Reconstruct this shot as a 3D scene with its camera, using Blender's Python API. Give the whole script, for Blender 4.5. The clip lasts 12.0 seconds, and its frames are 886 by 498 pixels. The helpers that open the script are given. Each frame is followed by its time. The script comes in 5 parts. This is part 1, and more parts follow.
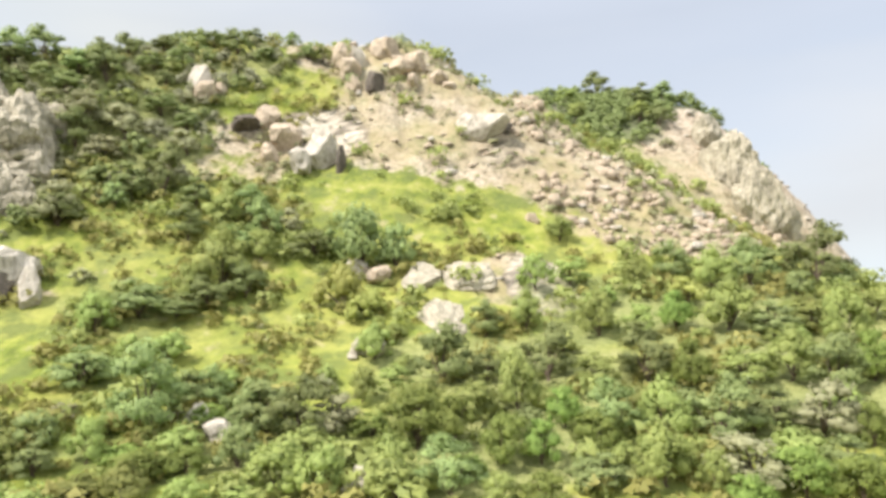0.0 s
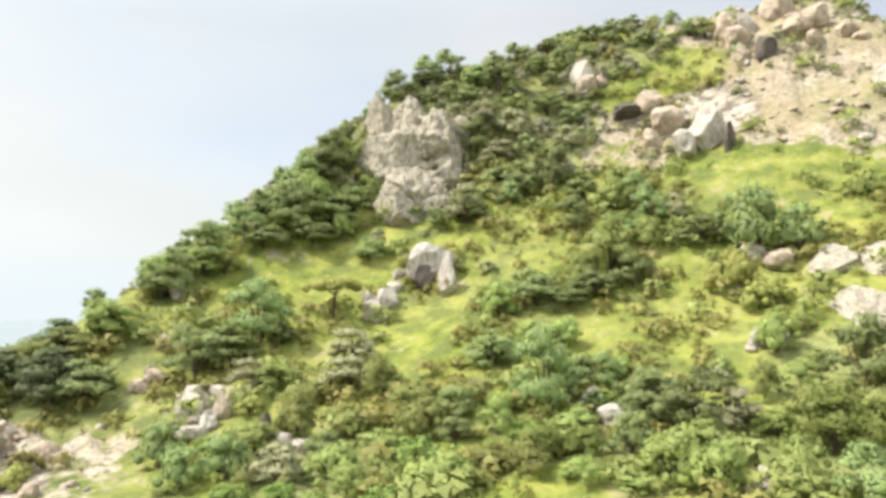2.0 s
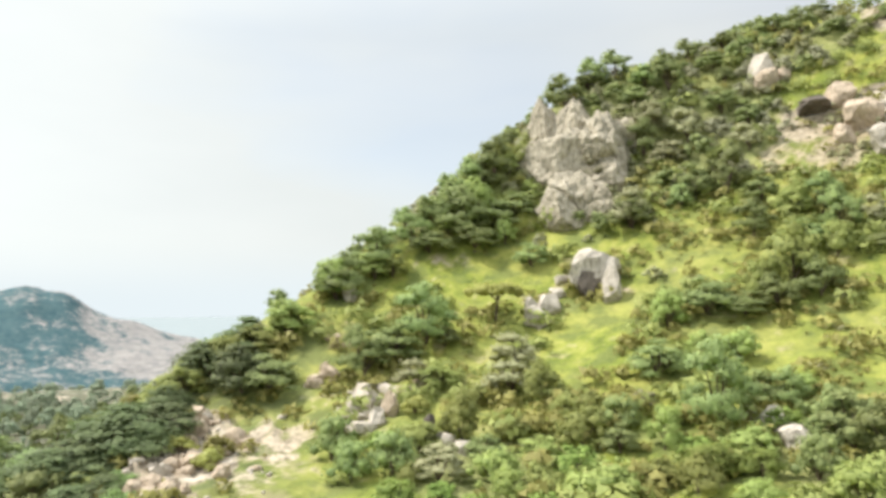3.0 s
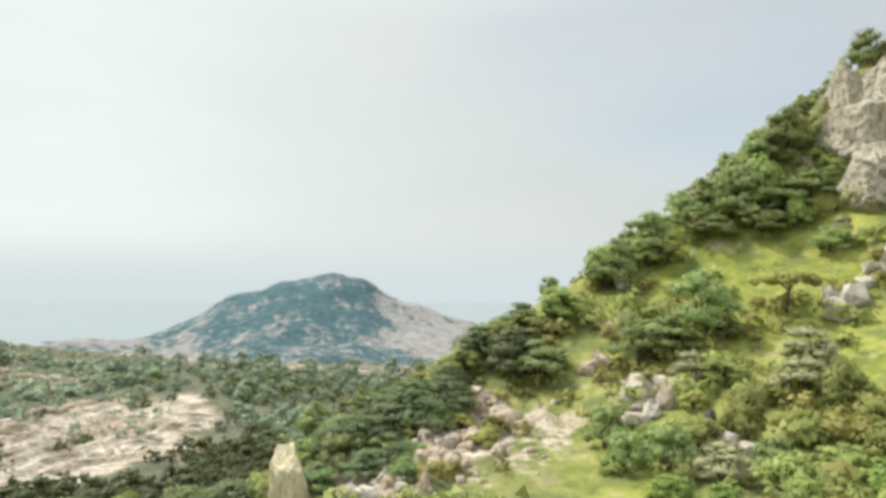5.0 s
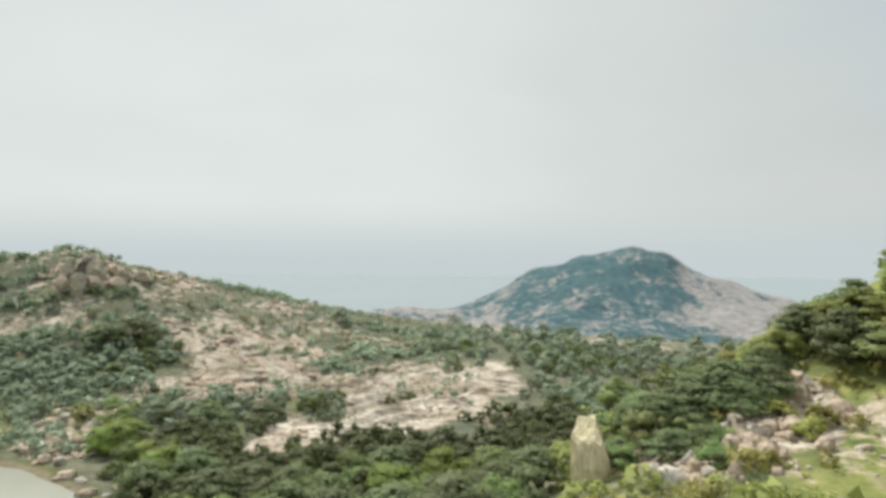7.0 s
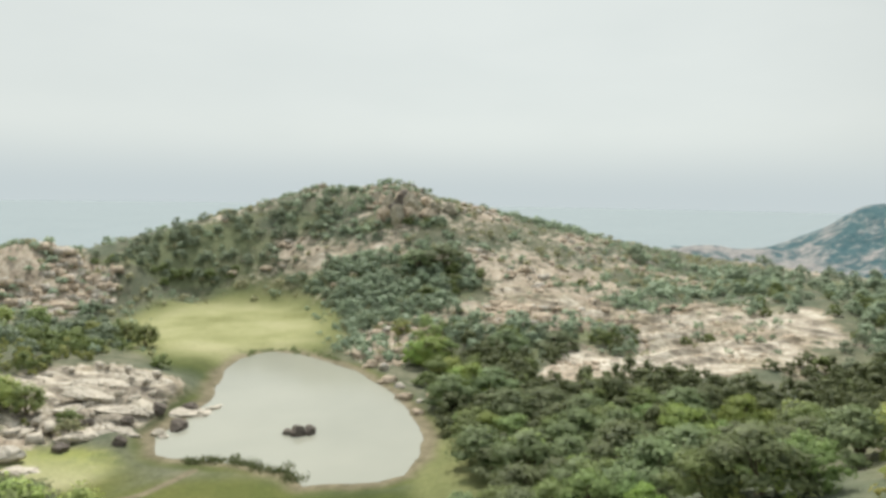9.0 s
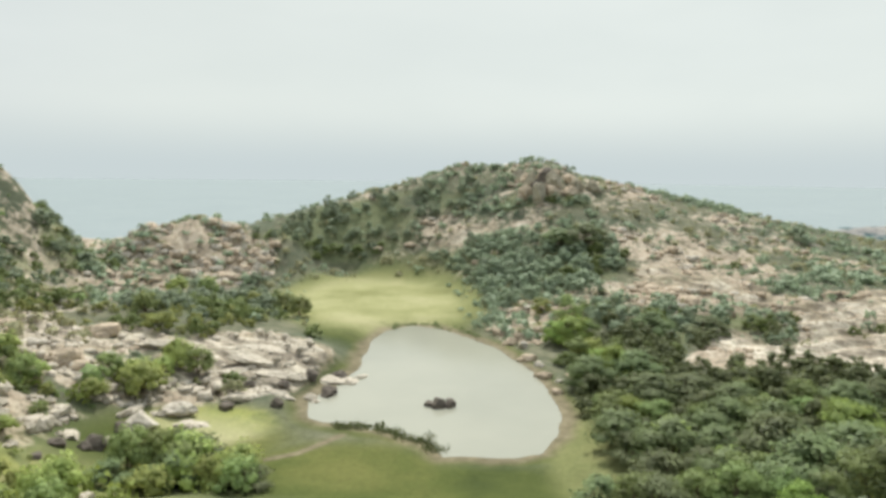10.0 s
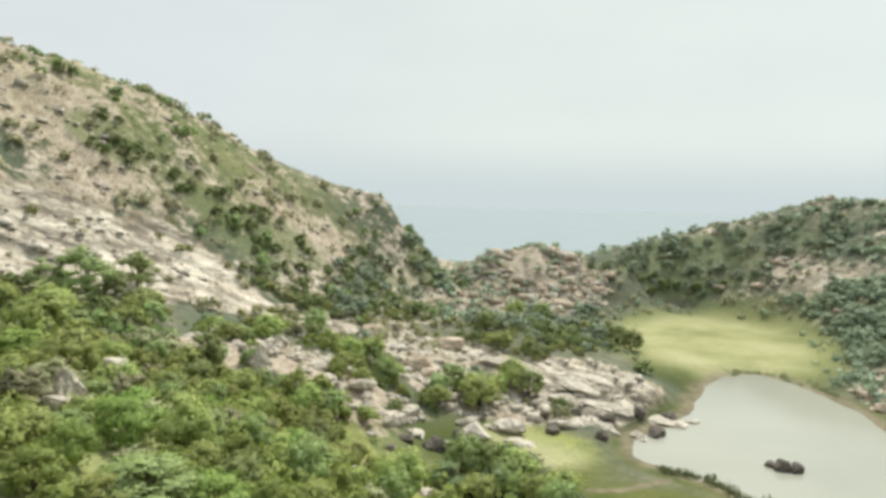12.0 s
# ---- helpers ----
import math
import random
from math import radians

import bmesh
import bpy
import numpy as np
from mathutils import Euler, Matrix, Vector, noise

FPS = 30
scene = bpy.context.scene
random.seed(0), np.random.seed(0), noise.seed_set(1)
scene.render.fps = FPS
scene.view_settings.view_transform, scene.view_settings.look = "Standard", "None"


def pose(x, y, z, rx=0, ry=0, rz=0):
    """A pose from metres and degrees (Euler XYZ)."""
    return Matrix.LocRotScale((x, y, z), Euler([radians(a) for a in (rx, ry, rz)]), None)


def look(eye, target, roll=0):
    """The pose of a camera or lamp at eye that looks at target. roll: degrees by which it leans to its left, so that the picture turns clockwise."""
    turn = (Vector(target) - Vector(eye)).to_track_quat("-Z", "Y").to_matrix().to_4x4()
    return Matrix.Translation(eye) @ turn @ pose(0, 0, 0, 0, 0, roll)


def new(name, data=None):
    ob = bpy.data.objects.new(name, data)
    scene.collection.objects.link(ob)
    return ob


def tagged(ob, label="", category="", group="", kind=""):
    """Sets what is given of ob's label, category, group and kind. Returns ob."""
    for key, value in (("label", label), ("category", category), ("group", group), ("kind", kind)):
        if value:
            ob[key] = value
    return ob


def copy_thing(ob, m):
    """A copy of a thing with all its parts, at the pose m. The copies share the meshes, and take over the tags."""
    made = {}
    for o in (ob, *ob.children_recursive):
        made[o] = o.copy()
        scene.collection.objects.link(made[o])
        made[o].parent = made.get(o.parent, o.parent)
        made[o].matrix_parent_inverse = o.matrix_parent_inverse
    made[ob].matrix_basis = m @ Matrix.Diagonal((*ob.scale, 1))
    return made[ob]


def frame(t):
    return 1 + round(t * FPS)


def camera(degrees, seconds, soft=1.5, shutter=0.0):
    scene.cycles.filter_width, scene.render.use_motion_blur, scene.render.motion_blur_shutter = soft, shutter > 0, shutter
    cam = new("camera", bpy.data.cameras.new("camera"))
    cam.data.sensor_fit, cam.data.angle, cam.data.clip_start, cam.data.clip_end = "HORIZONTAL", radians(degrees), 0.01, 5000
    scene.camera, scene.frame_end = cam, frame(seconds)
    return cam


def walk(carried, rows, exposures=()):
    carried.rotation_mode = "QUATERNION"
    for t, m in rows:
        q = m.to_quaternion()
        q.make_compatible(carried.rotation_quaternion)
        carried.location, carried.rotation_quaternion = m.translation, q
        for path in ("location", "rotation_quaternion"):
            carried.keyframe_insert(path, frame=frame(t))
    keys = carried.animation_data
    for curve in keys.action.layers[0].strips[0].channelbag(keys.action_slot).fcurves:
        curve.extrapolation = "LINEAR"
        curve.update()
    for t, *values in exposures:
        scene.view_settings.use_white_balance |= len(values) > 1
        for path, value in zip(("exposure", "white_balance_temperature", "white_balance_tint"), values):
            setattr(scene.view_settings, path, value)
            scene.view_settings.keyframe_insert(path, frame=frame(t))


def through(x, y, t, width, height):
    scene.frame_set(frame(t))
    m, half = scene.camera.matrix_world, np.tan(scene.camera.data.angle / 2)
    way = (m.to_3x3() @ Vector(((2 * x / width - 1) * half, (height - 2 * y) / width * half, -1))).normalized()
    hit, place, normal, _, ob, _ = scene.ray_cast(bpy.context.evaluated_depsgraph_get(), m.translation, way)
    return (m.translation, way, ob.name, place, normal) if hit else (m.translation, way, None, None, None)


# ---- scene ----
# ---------------------------------------------------------------- camera: it turns where it is
cam = camera(64.27, 12.0, soft=3.6)
EYE = (0.0, 0.0, 35.0)
# seconds, yaw, pitch, roll
TURNS = [
    (0, 0.11, 3.89, 1.6),
    (0.5, 6.53, 4.05, 1.89),
    (1, 15.14, 3.95, 2.1),
    (1.5, 22.99, 3.73, 1.92),
    (2, 30.82, 3.82, 1.77),
    (2.5, 37.11, 4.07, 1.18),
    (3, 43.88, 4.52, 0.54),
    (3.5, 50.75, 4.06, 0.26),
    (3.7, 53.19, 3.85, 0.1),
    (5.3, 68.25, 3.53, -0.35),
    (5.5, 70.09, 3.43, -0.44),
    (6, 75.12, 2.63, -0.68),
    (6.5, 82.41, 2.25, -0.71),
    (7, 89.46, 1.33, -0.38),
    (7.5, 96.42, -0.23, -1.53),
    (7.7, 99.36, -1.16, -1.4),
    (9.3, 115.83, -5.01, -1.05),
    (9.5, 117.87, -5.6, -1.07),
    (10, 124.52, -6.22, -0.65),
    (10.5, 130.59, -5.25, -0.83),
    (11, 137.61, -5.09, -0.64),
    (11.5, 144.75, -4.63, -1.03),
    (12, 151.44, -4.21, -1.57),
]
EXPOSURES = [(0.0, 0.59, 6500, 15), (1.5, 0.60, 6500, 15), (3.5, 0.48, 6500, 13), (5.5, 0.17, 6500, 12), (7.5, -0.01, 6500, 12), (9.5, 0.06, 6500, 10), (12.0, 0.15, 6500, 9)]
walk(cam, [(t, pose(*EYE, 90 + pitch, roll, yaw)) for t, yaw, pitch, roll in TURNS], EXPOSURES)

# ---------------------------------------------------------------- sky and sun
SUN_FROM = Vector((-0.50, -0.31, 0.81)).normalized()
world = bpy.data.worlds.new("sky")
scene.world = world
world.use_nodes = True
wn, wl = world.node_tree.nodes, world.node_tree.links
wn.clear()
sky = wn.new("ShaderNodeTexSky")
sky.sky_type, sky.sun_disc = "NISHITA", False
sky.sun_elevation, sky.sun_rotation = math.asin(SUN_FROM.z), math.atan2(SUN_FROM.x, SUN_FROM.y)
sky.air_density, sky.dust_density = 1.0, 0.8
clear = wn.new("ShaderNodeMix")
clear.data_type, clear.blend_type = "RGBA", "MULTIPLY"
clear.inputs[0].default_value = 1.0
wl.new(sky.outputs[0], clear.inputs[6])
clear.inputs[7].default_value = (0.200, 0.203, 0.200, 1)
where = wn.new("ShaderNodeTexCoord")
stretch = wn.new("ShaderNodeMapping")
stretch.inputs["Scale"].default_value = (1.0, 1.0, 3.2)
stretch.inputs["Location"].default_value = (0.3, 1.7, 0.0)
wl.new(where.outputs["Generated"], stretch.inputs[0])
cloud = wn.new("ShaderNodeTexNoise")
cloud.inputs["Scale"].default_value, cloud.inputs["Detail"].default_value, cloud.inputs["Roughness"].default_value = 1.3, 4.0, 0.45
wl.new(stretch.outputs[0], cloud.inputs["Vector"])
amount = wn.new("ShaderNodeMapRange")
amount.inputs[1].default_value, amount.inputs[2].default_value = 0.26, 0.50
amount.inputs[3].default_value, amount.inputs[4].default_value = 0.70, 0.97
# the cloud thins towards +y, the more the higher
axes = wn.new("ShaderNodeSeparateXYZ")
wl.new(where.outputs["Generated"], axes.inputs[0])
thin = wn.new("ShaderNodeMath")
thin.operation, thin.inputs[1].default_value = "MULTIPLY_ADD", -0.30
high = wn.new("ShaderNodeMath")
high.operation, high.inputs[1].default_value, high.inputs[2].default_value = "MULTIPLY_ADD", 2.4, 0.45
wl.new(axes.outputs[2], high.inputs[0])
open_part = wn.new("ShaderNodeMath")
open_part.operation = "MULTIPLY"
wl.new(axes.outputs[1], open_part.inputs[0])
wl.new(high.outputs[0], open_part.inputs[1])
wl.new(open_part.outputs[0], thin.inputs[0])
lift = wn.new("ShaderNodeMath")
lift.operation, lift.inputs[1].default_value = "ADD", 0.09
wl.new(cloud.outputs[0], lift.inputs[0])
wl.new(lift.outputs[0], thin.inputs[2])
wl.new(thin.outputs[0], amount.inputs[0])
shade = wn.new("ShaderNodeTexNoise")
shade.inputs["Scale"].default_value, shade.inputs["Detail"].default_value = 3.1, 4.0
wl.new(stretch.outputs[0], shade.inputs["Vector"])
tone = wn.new("ShaderNodeValToRGB")
tone.color_ramp.elements[0].position, tone.color_ramp.elements[0].color = 0.3, (0.81, 0.868, 0.832, 1)
tone.color_ramp.elements[1].position, tone.color_ramp.elements[1].color = 0.62, (0.85, 0.905, 0.865, 1)
wl.new(shade.outputs[0], tone.inputs[0])
# away from the sun's side the cloud is bluer
aside = wn.new("ShaderNodeMapRange")
aside.interpolation_type = "SMOOTHSTEP"
aside.inputs[1].default_value, aside.inputs[2].default_value = -0.62, -0.05
wl.new(axes.outputs[0], aside.inputs[0])
cool = wn.new("ShaderNodeMix")
cool.data_type, cool.blend_type = "RGBA", "MULTIPLY"
wl.new(aside.outputs[0], cool.inputs[0])
wl.new(tone.outputs[0], cool.inputs[6])
cool.inputs[7].default_value = (0.945, 0.942, 1.0, 1)
cover_mix = wn.new("ShaderNodeMix")
cover_mix.data_type = "RGBA"
wl.new(amount.outputs[0], cover_mix.inputs[0])
wl.new(clear.outputs[2], cover_mix.inputs[6])
wl.new(cool.outputs[2], cover_mix.inputs[7])
# pale haze along the horizon
low = wn.new("ShaderNodeMapRange")
low.interpolation_type = "SMOOTHSTEP"
low.inputs[1].default_value, low.inputs[2].default_value = 0.0, 0.10
low.inputs[3].default_value, low.inputs[4].default_value = 1.0, 0.0
wl.new(axes.outputs[2], low.inputs[0])
haze = wn.new("ShaderNodeBackground")
haze.inputs[0].default_value, haze.inputs[1].default_value = (0.62, 0.70, 0.712, 1), 0.90
back = wn.new("ShaderNodeBackground")
wl.new(cover_mix.outputs[2], back.inputs[0])
hazy = wn.new("ShaderNodeMixShader")
wl.new(low.outputs[0], hazy.inputs[0])
wl.new(back.outputs[0], hazy.inputs[1])
wl.new(haze.outputs[0], hazy.inputs[2])
# sky dimmed towards +y, where exposure is highest, and a little towards -y
turned = wn.new("ShaderNodeMapRange")
turned.inputs[1].default_value, turned.inputs[2].default_value = -1.0, 1.0
wl.new(axes.outputs[1], turned.inputs[0])
sky_dim = wn.new("ShaderNodeValToRGB")
sky_dim.color_ramp.interpolation = "B_SPLINE"
for k, (p, v) in enumerate([(0.0, 0.82), (0.25, 0.86), (0.47, 0.89), (0.62, 0.775), (0.78, 0.70), (1.0, 0.635)]):
    stop = sky_dim.color_ramp.elements[k] if k < 2 else sky_dim.color_ramp.elements.new(p)
    stop.position, stop.color = p, (v, v, v, 1)
wl.new(turned.outputs[0], sky_dim.inputs[0])
# sky brightened above the view to lift the shadows, like a thin overcast
dome = wn.new("ShaderNodeMapRange")
dome.inputs[1].default_value, dome.inputs[2].default_value = 0.36, 0.95
dome.inputs[3].default_value, dome.inputs[4].default_value = 1.0, 1.9
wl.new(axes.outputs[2], dome.inputs[0])
lit = wn.new("ShaderNodeMath")
lit.operation = "MULTIPLY"
wl.new(sky_dim.outputs[0], lit.inputs[0])
wl.new(dome.outputs[0], lit.inputs[1])
wl.new(lit.outputs[0], back.inputs[1])
wl.new(hazy.outputs[0], wn.new("ShaderNodeOutputWorld").inputs[0])

sun = new("sun", bpy.data.lights.new("sun", "SUN"))
sun.data.energy, sun.data.angle, sun.data.color = 4.4, radians(3.0), (1.0, 0.965, 0.89)
sun.matrix_world = look(SUN_FROM * 300, (0, 0, 0))

# ---------------------------------------------------------------- materials
def material(name, roughness=0.9, specular=0.2):
    m = bpy.data.materials.new(name)
    m.use_nodes = True
    n, l = m.node_tree.nodes, m.node_tree.links
    b = n["Principled BSDF"]
    b.inputs["Roughness"].default_value = roughness
    b.inputs["Specular IOR Level"].default_value = specular
    return m, n, l, b


def grain(n, l, size, detail=4.0, rough=0.55, kind="Object"):
    """Noise whose spots are about size metres across."""
    c = n.new("ShaderNodeTexCoord")
    t = n.new("ShaderNodeTexNoise")
    t.inputs["Scale"].default_value = 1.0 / size
    t.inputs["Detail"].default_value, t.inputs["Roughness"].default_value = detail, rough
    l.new(c.outputs[kind], t.inputs["Vector"])
    return t.outputs[0]


def stops(n, l, value, *rows):
    r = n.new("ShaderNodeValToRGB")
    e = r.color_ramp.elements
    while len(e) < len(rows):
        e.new(0.5)
    for k, (p, c) in enumerate(rows):
        e[k].position, e[k].color = p, (*c, 1)
    l.new(value, r.inputs[0])
    return r.outputs[0]


def blend(n, l, factor, a, b, kind="MIX"):
    m = n.new("ShaderNodeMix")
    m.data_type, m.blend_type = "RGBA", kind
    for socket, value in ((0, factor), (6, a), (7, b)):
        if isinstance(value, (int, float)):
            m.inputs[socket].default_value = value
        elif isinstance(value, tuple):
            m.inputs[socket].default_value = (*value, 1)
        else:
            l.new(value, m.inputs[socket])
    return m.outputs[2]


def bump(n, l, b, value, strength, distance):
    k = n.new("ShaderNodeBump")
    k.inputs["Strength"].default_value, k.inputs["Distance"].default_value = strength, distance
    l.new(value, k.inputs["Height"])
    l.new(k.outputs[0], b.inputs["Normal"])


def math_node(n, l, kind, a, c=0.0):
    m = n.new("ShaderNodeMath")
    m.operation = kind
    for k, v in enumerate((a, c)):
        if isinstance(v, (int, float)):
            m.inputs[k].default_value = v
        else:
            l.new(v, m.inputs[k])
    return m.outputs[0]


def ground_material():
    m, n, l, b = material("hillside_ground", 0.95, 0.1)
    att = n.new("ShaderNodeAttribute")
    att.attribute_name = "cover"
    parts = n.new("ShaderNodeSeparateColor")
    l.new(att.outputs["Color"], parts.inputs[0])
    broad, mid, fine = grain(n, l, 14.0), grain(n, l, 2.6, 5.0, 0.65), grain(n, l, 0.55, 4.0, 0.7)
    grass = stops(n, l, mid, (0.30, (0.09, 0.115, 0.028)), (0.44, (0.175, 0.215, 0.040)), (0.58, (0.275, 0.295, 0.062)), (0.75, (0.375, 0.350, 0.125)))
    grass = blend(n, l, stops(n, l, broad, (0.42, (0, 0, 0)), (0.62, (0.75, 0.75, 0.75))), grass, (0.325, 0.325, 0.092))
    weeds = grain(n, l, 4.6, 5.0, 0.65)
    grass = blend(n, l, stops(n, l, weeds, (0.50, (0, 0, 0)), (0.60, (0.8, 0.8, 0.8))), grass, (0.135, 0.165, 0.050))
    grass = blend(n, l, stops(n, l, weeds, (0.34, (0.6, 0.6, 0.6)), (0.42, (0, 0, 0))), grass, (0.40, 0.345, 0.20))
    dull = stops(n, l, mid, (0.30, (0.080, 0.088, 0.055)), (0.5, (0.135, 0.138, 0.088)), (0.72, (0.21, 0.195, 0.138)))
    dull = blend(n, l, stops(n, l, grain(n, l, 19.0, 5.0, 0.6), (0.47, (0, 0, 0)), (0.58, (0.7, 0.7, 0.7))), dull, (0.088, 0.108, 0.072))
    grass = blend(n, l, att.outputs["Alpha"], dull, grass)
    turf = grain(n, l, 22.0, 6.0, 0.6)
    meadow = blend(n, l, att.outputs["Alpha"], stops(n, l, turf, (0.34, (0.048, 0.064, 0.019)), (0.5, (0.080, 0.098, 0.027)), (0.66, (0.128, 0.134, 0.042))),
                   stops(n, l, turf, (0.34, (0.20, 0.205, 0.085)), (0.5, (0.29, 0.29, 0.140)), (0.66, (0.35, 0.335, 0.185))))
    stone = stops(n, l, mid, (0.28, (0.15, 0.115, 0.085)), (0.42, (0.36, 0.295, 0.22)), (0.56, (0.46, 0.395, 0.305)), (0.74, (0.54, 0.485, 0.395)))
    stone = blend(n, l, stops(n, l, fine, (0.36, (1, 1, 1)), (0.5, (0, 0, 0))), stone, (0.17, 0.14, 0.10))
    stone = blend(n, l, math_node(n, l, "MULTIPLY", stops(n, l, broad, (0.40, (0.2, 0.2, 0.2)), (0.58, (0.85, 0.85, 0.85))), att.outputs["Alpha"]), stone, stops(n, l, weeds, (0.36, (0.36, 0.295, 0.18)), (0.50, (0.31, 0.268, 0.132)), (0.62, (0.20, 0.205, 0.078))))
    edge = math_node(n, l, "ADD", parts.outputs[0], math_node(n, l, "MULTIPLY", math_node(n, l, "SUBTRACT", mid, 0.5), 1.6))
    colour = blend(n, l, stops(n, l, edge, (0.38, (0, 0, 0)), (0.60, (1, 1, 1))), grass, stone)
    smooth = n.new("ShaderNodeAttribute")
    smooth.attribute_name = "sheet"
    layer = n.new("ShaderNodeTexNoise")
    tc, mp = n.new("ShaderNodeTexCoord"), n.new("ShaderNodeMapping")
    tip = n.new("ShaderNodeMapping")
    tip.inputs["Rotation"].default_value = (0.12, radians(20), 0)
    mp.inputs["Scale"].default_value = (0.15, 0.15, 0.62)
    l.new(tc.outputs["Object"], tip.inputs[0])
    l.new(tip.outputs[0], mp.inputs[0])
    l.new(mp.outputs[0], layer.inputs["Vector"])
    layer.inputs["Scale"].default_value, layer.inputs["Detail"].default_value, layer.inputs["Roughness"].default_value = 1.0, 6.0, 0.62
    slab = stops(n, l, layer.outputs[0], (0.36, (0.13, 0.115, 0.09)), (0.43, (0.30, 0.26, 0.205)), (0.50, (0.48, 0.425, 0.335)), (0.64, (0.62, 0.565, 0.46)))
    slab = blend(n, l, stops(n, l, smooth.outputs["Fac"], (0.50, (1, 1, 1)), (0.80, (0, 0, 0))), slab, (0.64, 0.615, 0.545), "MULTIPLY")
    crust = grain(n, l, 5.5, 6.0, 0.68)
    slab = blend(n, l, stops(n, l, crust, (0.34, (0.7, 0.7, 0.7)), (0.45, (0, 0, 0))), slab, (0.25, 0.21, 0.155))
    slab = blend(n, l, stops(n, l, crust, (0.62, (0, 0, 0)), (0.72, (0.7, 0.7, 0.7))), slab, (0.20, 0.20, 0.115))
    split = n.new("ShaderNodeTexNoise")
    split.inputs["Scale"].default_value, split.inputs["Detail"].default_value, split.inputs["Roughness"].default_value = 1.7, 5.0, 0.6
    l.new(mp.outputs[0], split.inputs["Vector"])
    slab = blend(n, l, stops(n, l, split.outputs[0], (0.465, (0, 0, 0)), (0.49, (0.85, 0.85, 0.85)), (0.505, (0.85, 0.85, 0.85)), (0.53, (0, 0, 0))), slab, (0.15, 0.125, 0.09))
    reach = math_node(n, l, "ADD", smooth.outputs["Fac"], math_node(n, l, "MULTIPLY", math_node(n, l, "SUBTRACT", mid, 0.5), 1.2))
    colour = blend(n, l, stops(n, l, reach, (0.36, (0, 0, 0)), (0.52, (1, 1, 1))), colour, slab)
    colour = blend(n, l, parts.outputs[1], colour, meadow)
    wet = n.new("ShaderNodeAttribute")
    wet.attribute_name = "mud"
    colour = blend(n, l, math_node(n, l, "MULTIPLY", wet.outputs["Fac"], 0.85), colour, stops(n, l, mid, (0.3, (0.12, 0.10, 0.065)), (0.7, (0.26, 0.22, 0.15))))
    # open plain beyond the hills, distance haze painted into its blue-grey
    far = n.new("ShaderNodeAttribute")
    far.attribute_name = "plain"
    # darker ground colour where trees stand close, and partly beyond 300 m
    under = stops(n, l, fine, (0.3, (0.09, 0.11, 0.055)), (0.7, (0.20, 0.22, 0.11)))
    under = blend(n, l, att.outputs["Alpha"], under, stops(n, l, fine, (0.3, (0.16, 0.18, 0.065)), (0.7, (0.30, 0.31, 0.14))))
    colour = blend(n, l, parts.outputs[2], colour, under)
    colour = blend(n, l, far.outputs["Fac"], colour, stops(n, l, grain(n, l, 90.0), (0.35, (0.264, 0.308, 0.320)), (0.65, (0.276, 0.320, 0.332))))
    colour = blend(n, l, 0.55, colour, stops(n, l, fine, (0.25, (0.55, 0.55, 0.55)), (0.75, (1.25, 1.25, 1.25))), "MULTIPLY")
    l.new(colour, b.inputs["Base Color"])
    bump(n, l, b, fine, 0.6, 0.25)
    return m


def leaf_material(name, dark, light, through=0.36):
    m, n, l, b = material(name, 0.62, 0.22)
    g = n.new("ShaderNodeNewGeometry")
    info = n.new("ShaderNodeObjectInfo")
    clump = grain(n, l, 1.1, 3.0, 0.6)
    leaf = math_node(n, l, "ADD", math_node(n, l, "MULTIPLY", g.outputs["Random Per Island"], 0.42), math_node(n, l, "MULTIPLY", clump, 0.62))
    colour = stops(n, l, leaf, (0.22, dark), (0.55, tuple(0.35 * d + 0.65 * c for d, c in zip(dark, light))), (0.85, tuple(min(1, 1.18 * c) for c in light)))
    hue = n.new("ShaderNodeHueSaturation")
    l.new(colour, hue.inputs["Color"])
    l.new(math_node(n, l, "ADD", math_node(n, l, "MULTIPLY", info.outputs["Random"], 0.55), 0.72), hue.inputs["Value"])
    l.new(math_node(n, l, "ADD", math_node(n, l, "MULTIPLY", info.outputs["Random"], 0.04), 0.472), hue.inputs["Hue"])
    l.new(hue.outputs[0], b.inputs["Base Color"])
    t = n.new("ShaderNodeBsdfTranslucent")
    l.new(hue.outputs[0], t.inputs["Color"])
    mix = n.new("ShaderNodeMixShader")
    mix.inputs[0].default_value = through
    l.new(b.outputs[0], mix.inputs[1])
    l.new(t.outputs[0], mix.inputs[2])
    l.new(mix.outputs[0], n["Material Output"].inputs["Surface"])
    return m


def rock_material(name, deep, pale, stain):
    m, n, l, b = material(name, 0.9, 0.2)
    a, c = grain(n, l, 0.55, 6.0, 0.68), grain(n, l, 0.10, 4.0, 0.7)
    streak = n.new("ShaderNodeTexNoise")
    tc, mp = n.new("ShaderNodeTexCoord"), n.new("ShaderNodeMapping")
    mp.inputs["Scale"].default_value = (4.2, 4.2, 0.7)
    l.new(tc.outputs["Object"], mp.inputs[0])
    l.new(mp.outputs[0], streak.inputs["Vector"])
    colour = stops(n, l, a, (0.3, deep), (0.5, pale), (0.72, tuple(min(1, 1.15 * v) for v in pale)))
    colour = blend(n, l, stops(n, l, streak.outputs[0], (0.48, (0, 0, 0)), (0.66, (0.75, 0.75, 0.75))), colour, stain)
    colour = blend(n, l, 0.5, colour, stops(n, l, c, (0.3, (0.5, 0.5, 0.5)), (0.7, (1.2, 1.2, 1.2))), "MULTIPLY")
    l.new(colour, b.inputs["Base Color"])
    bump(n, l, b, a, 0.8, 0.25)
    return m


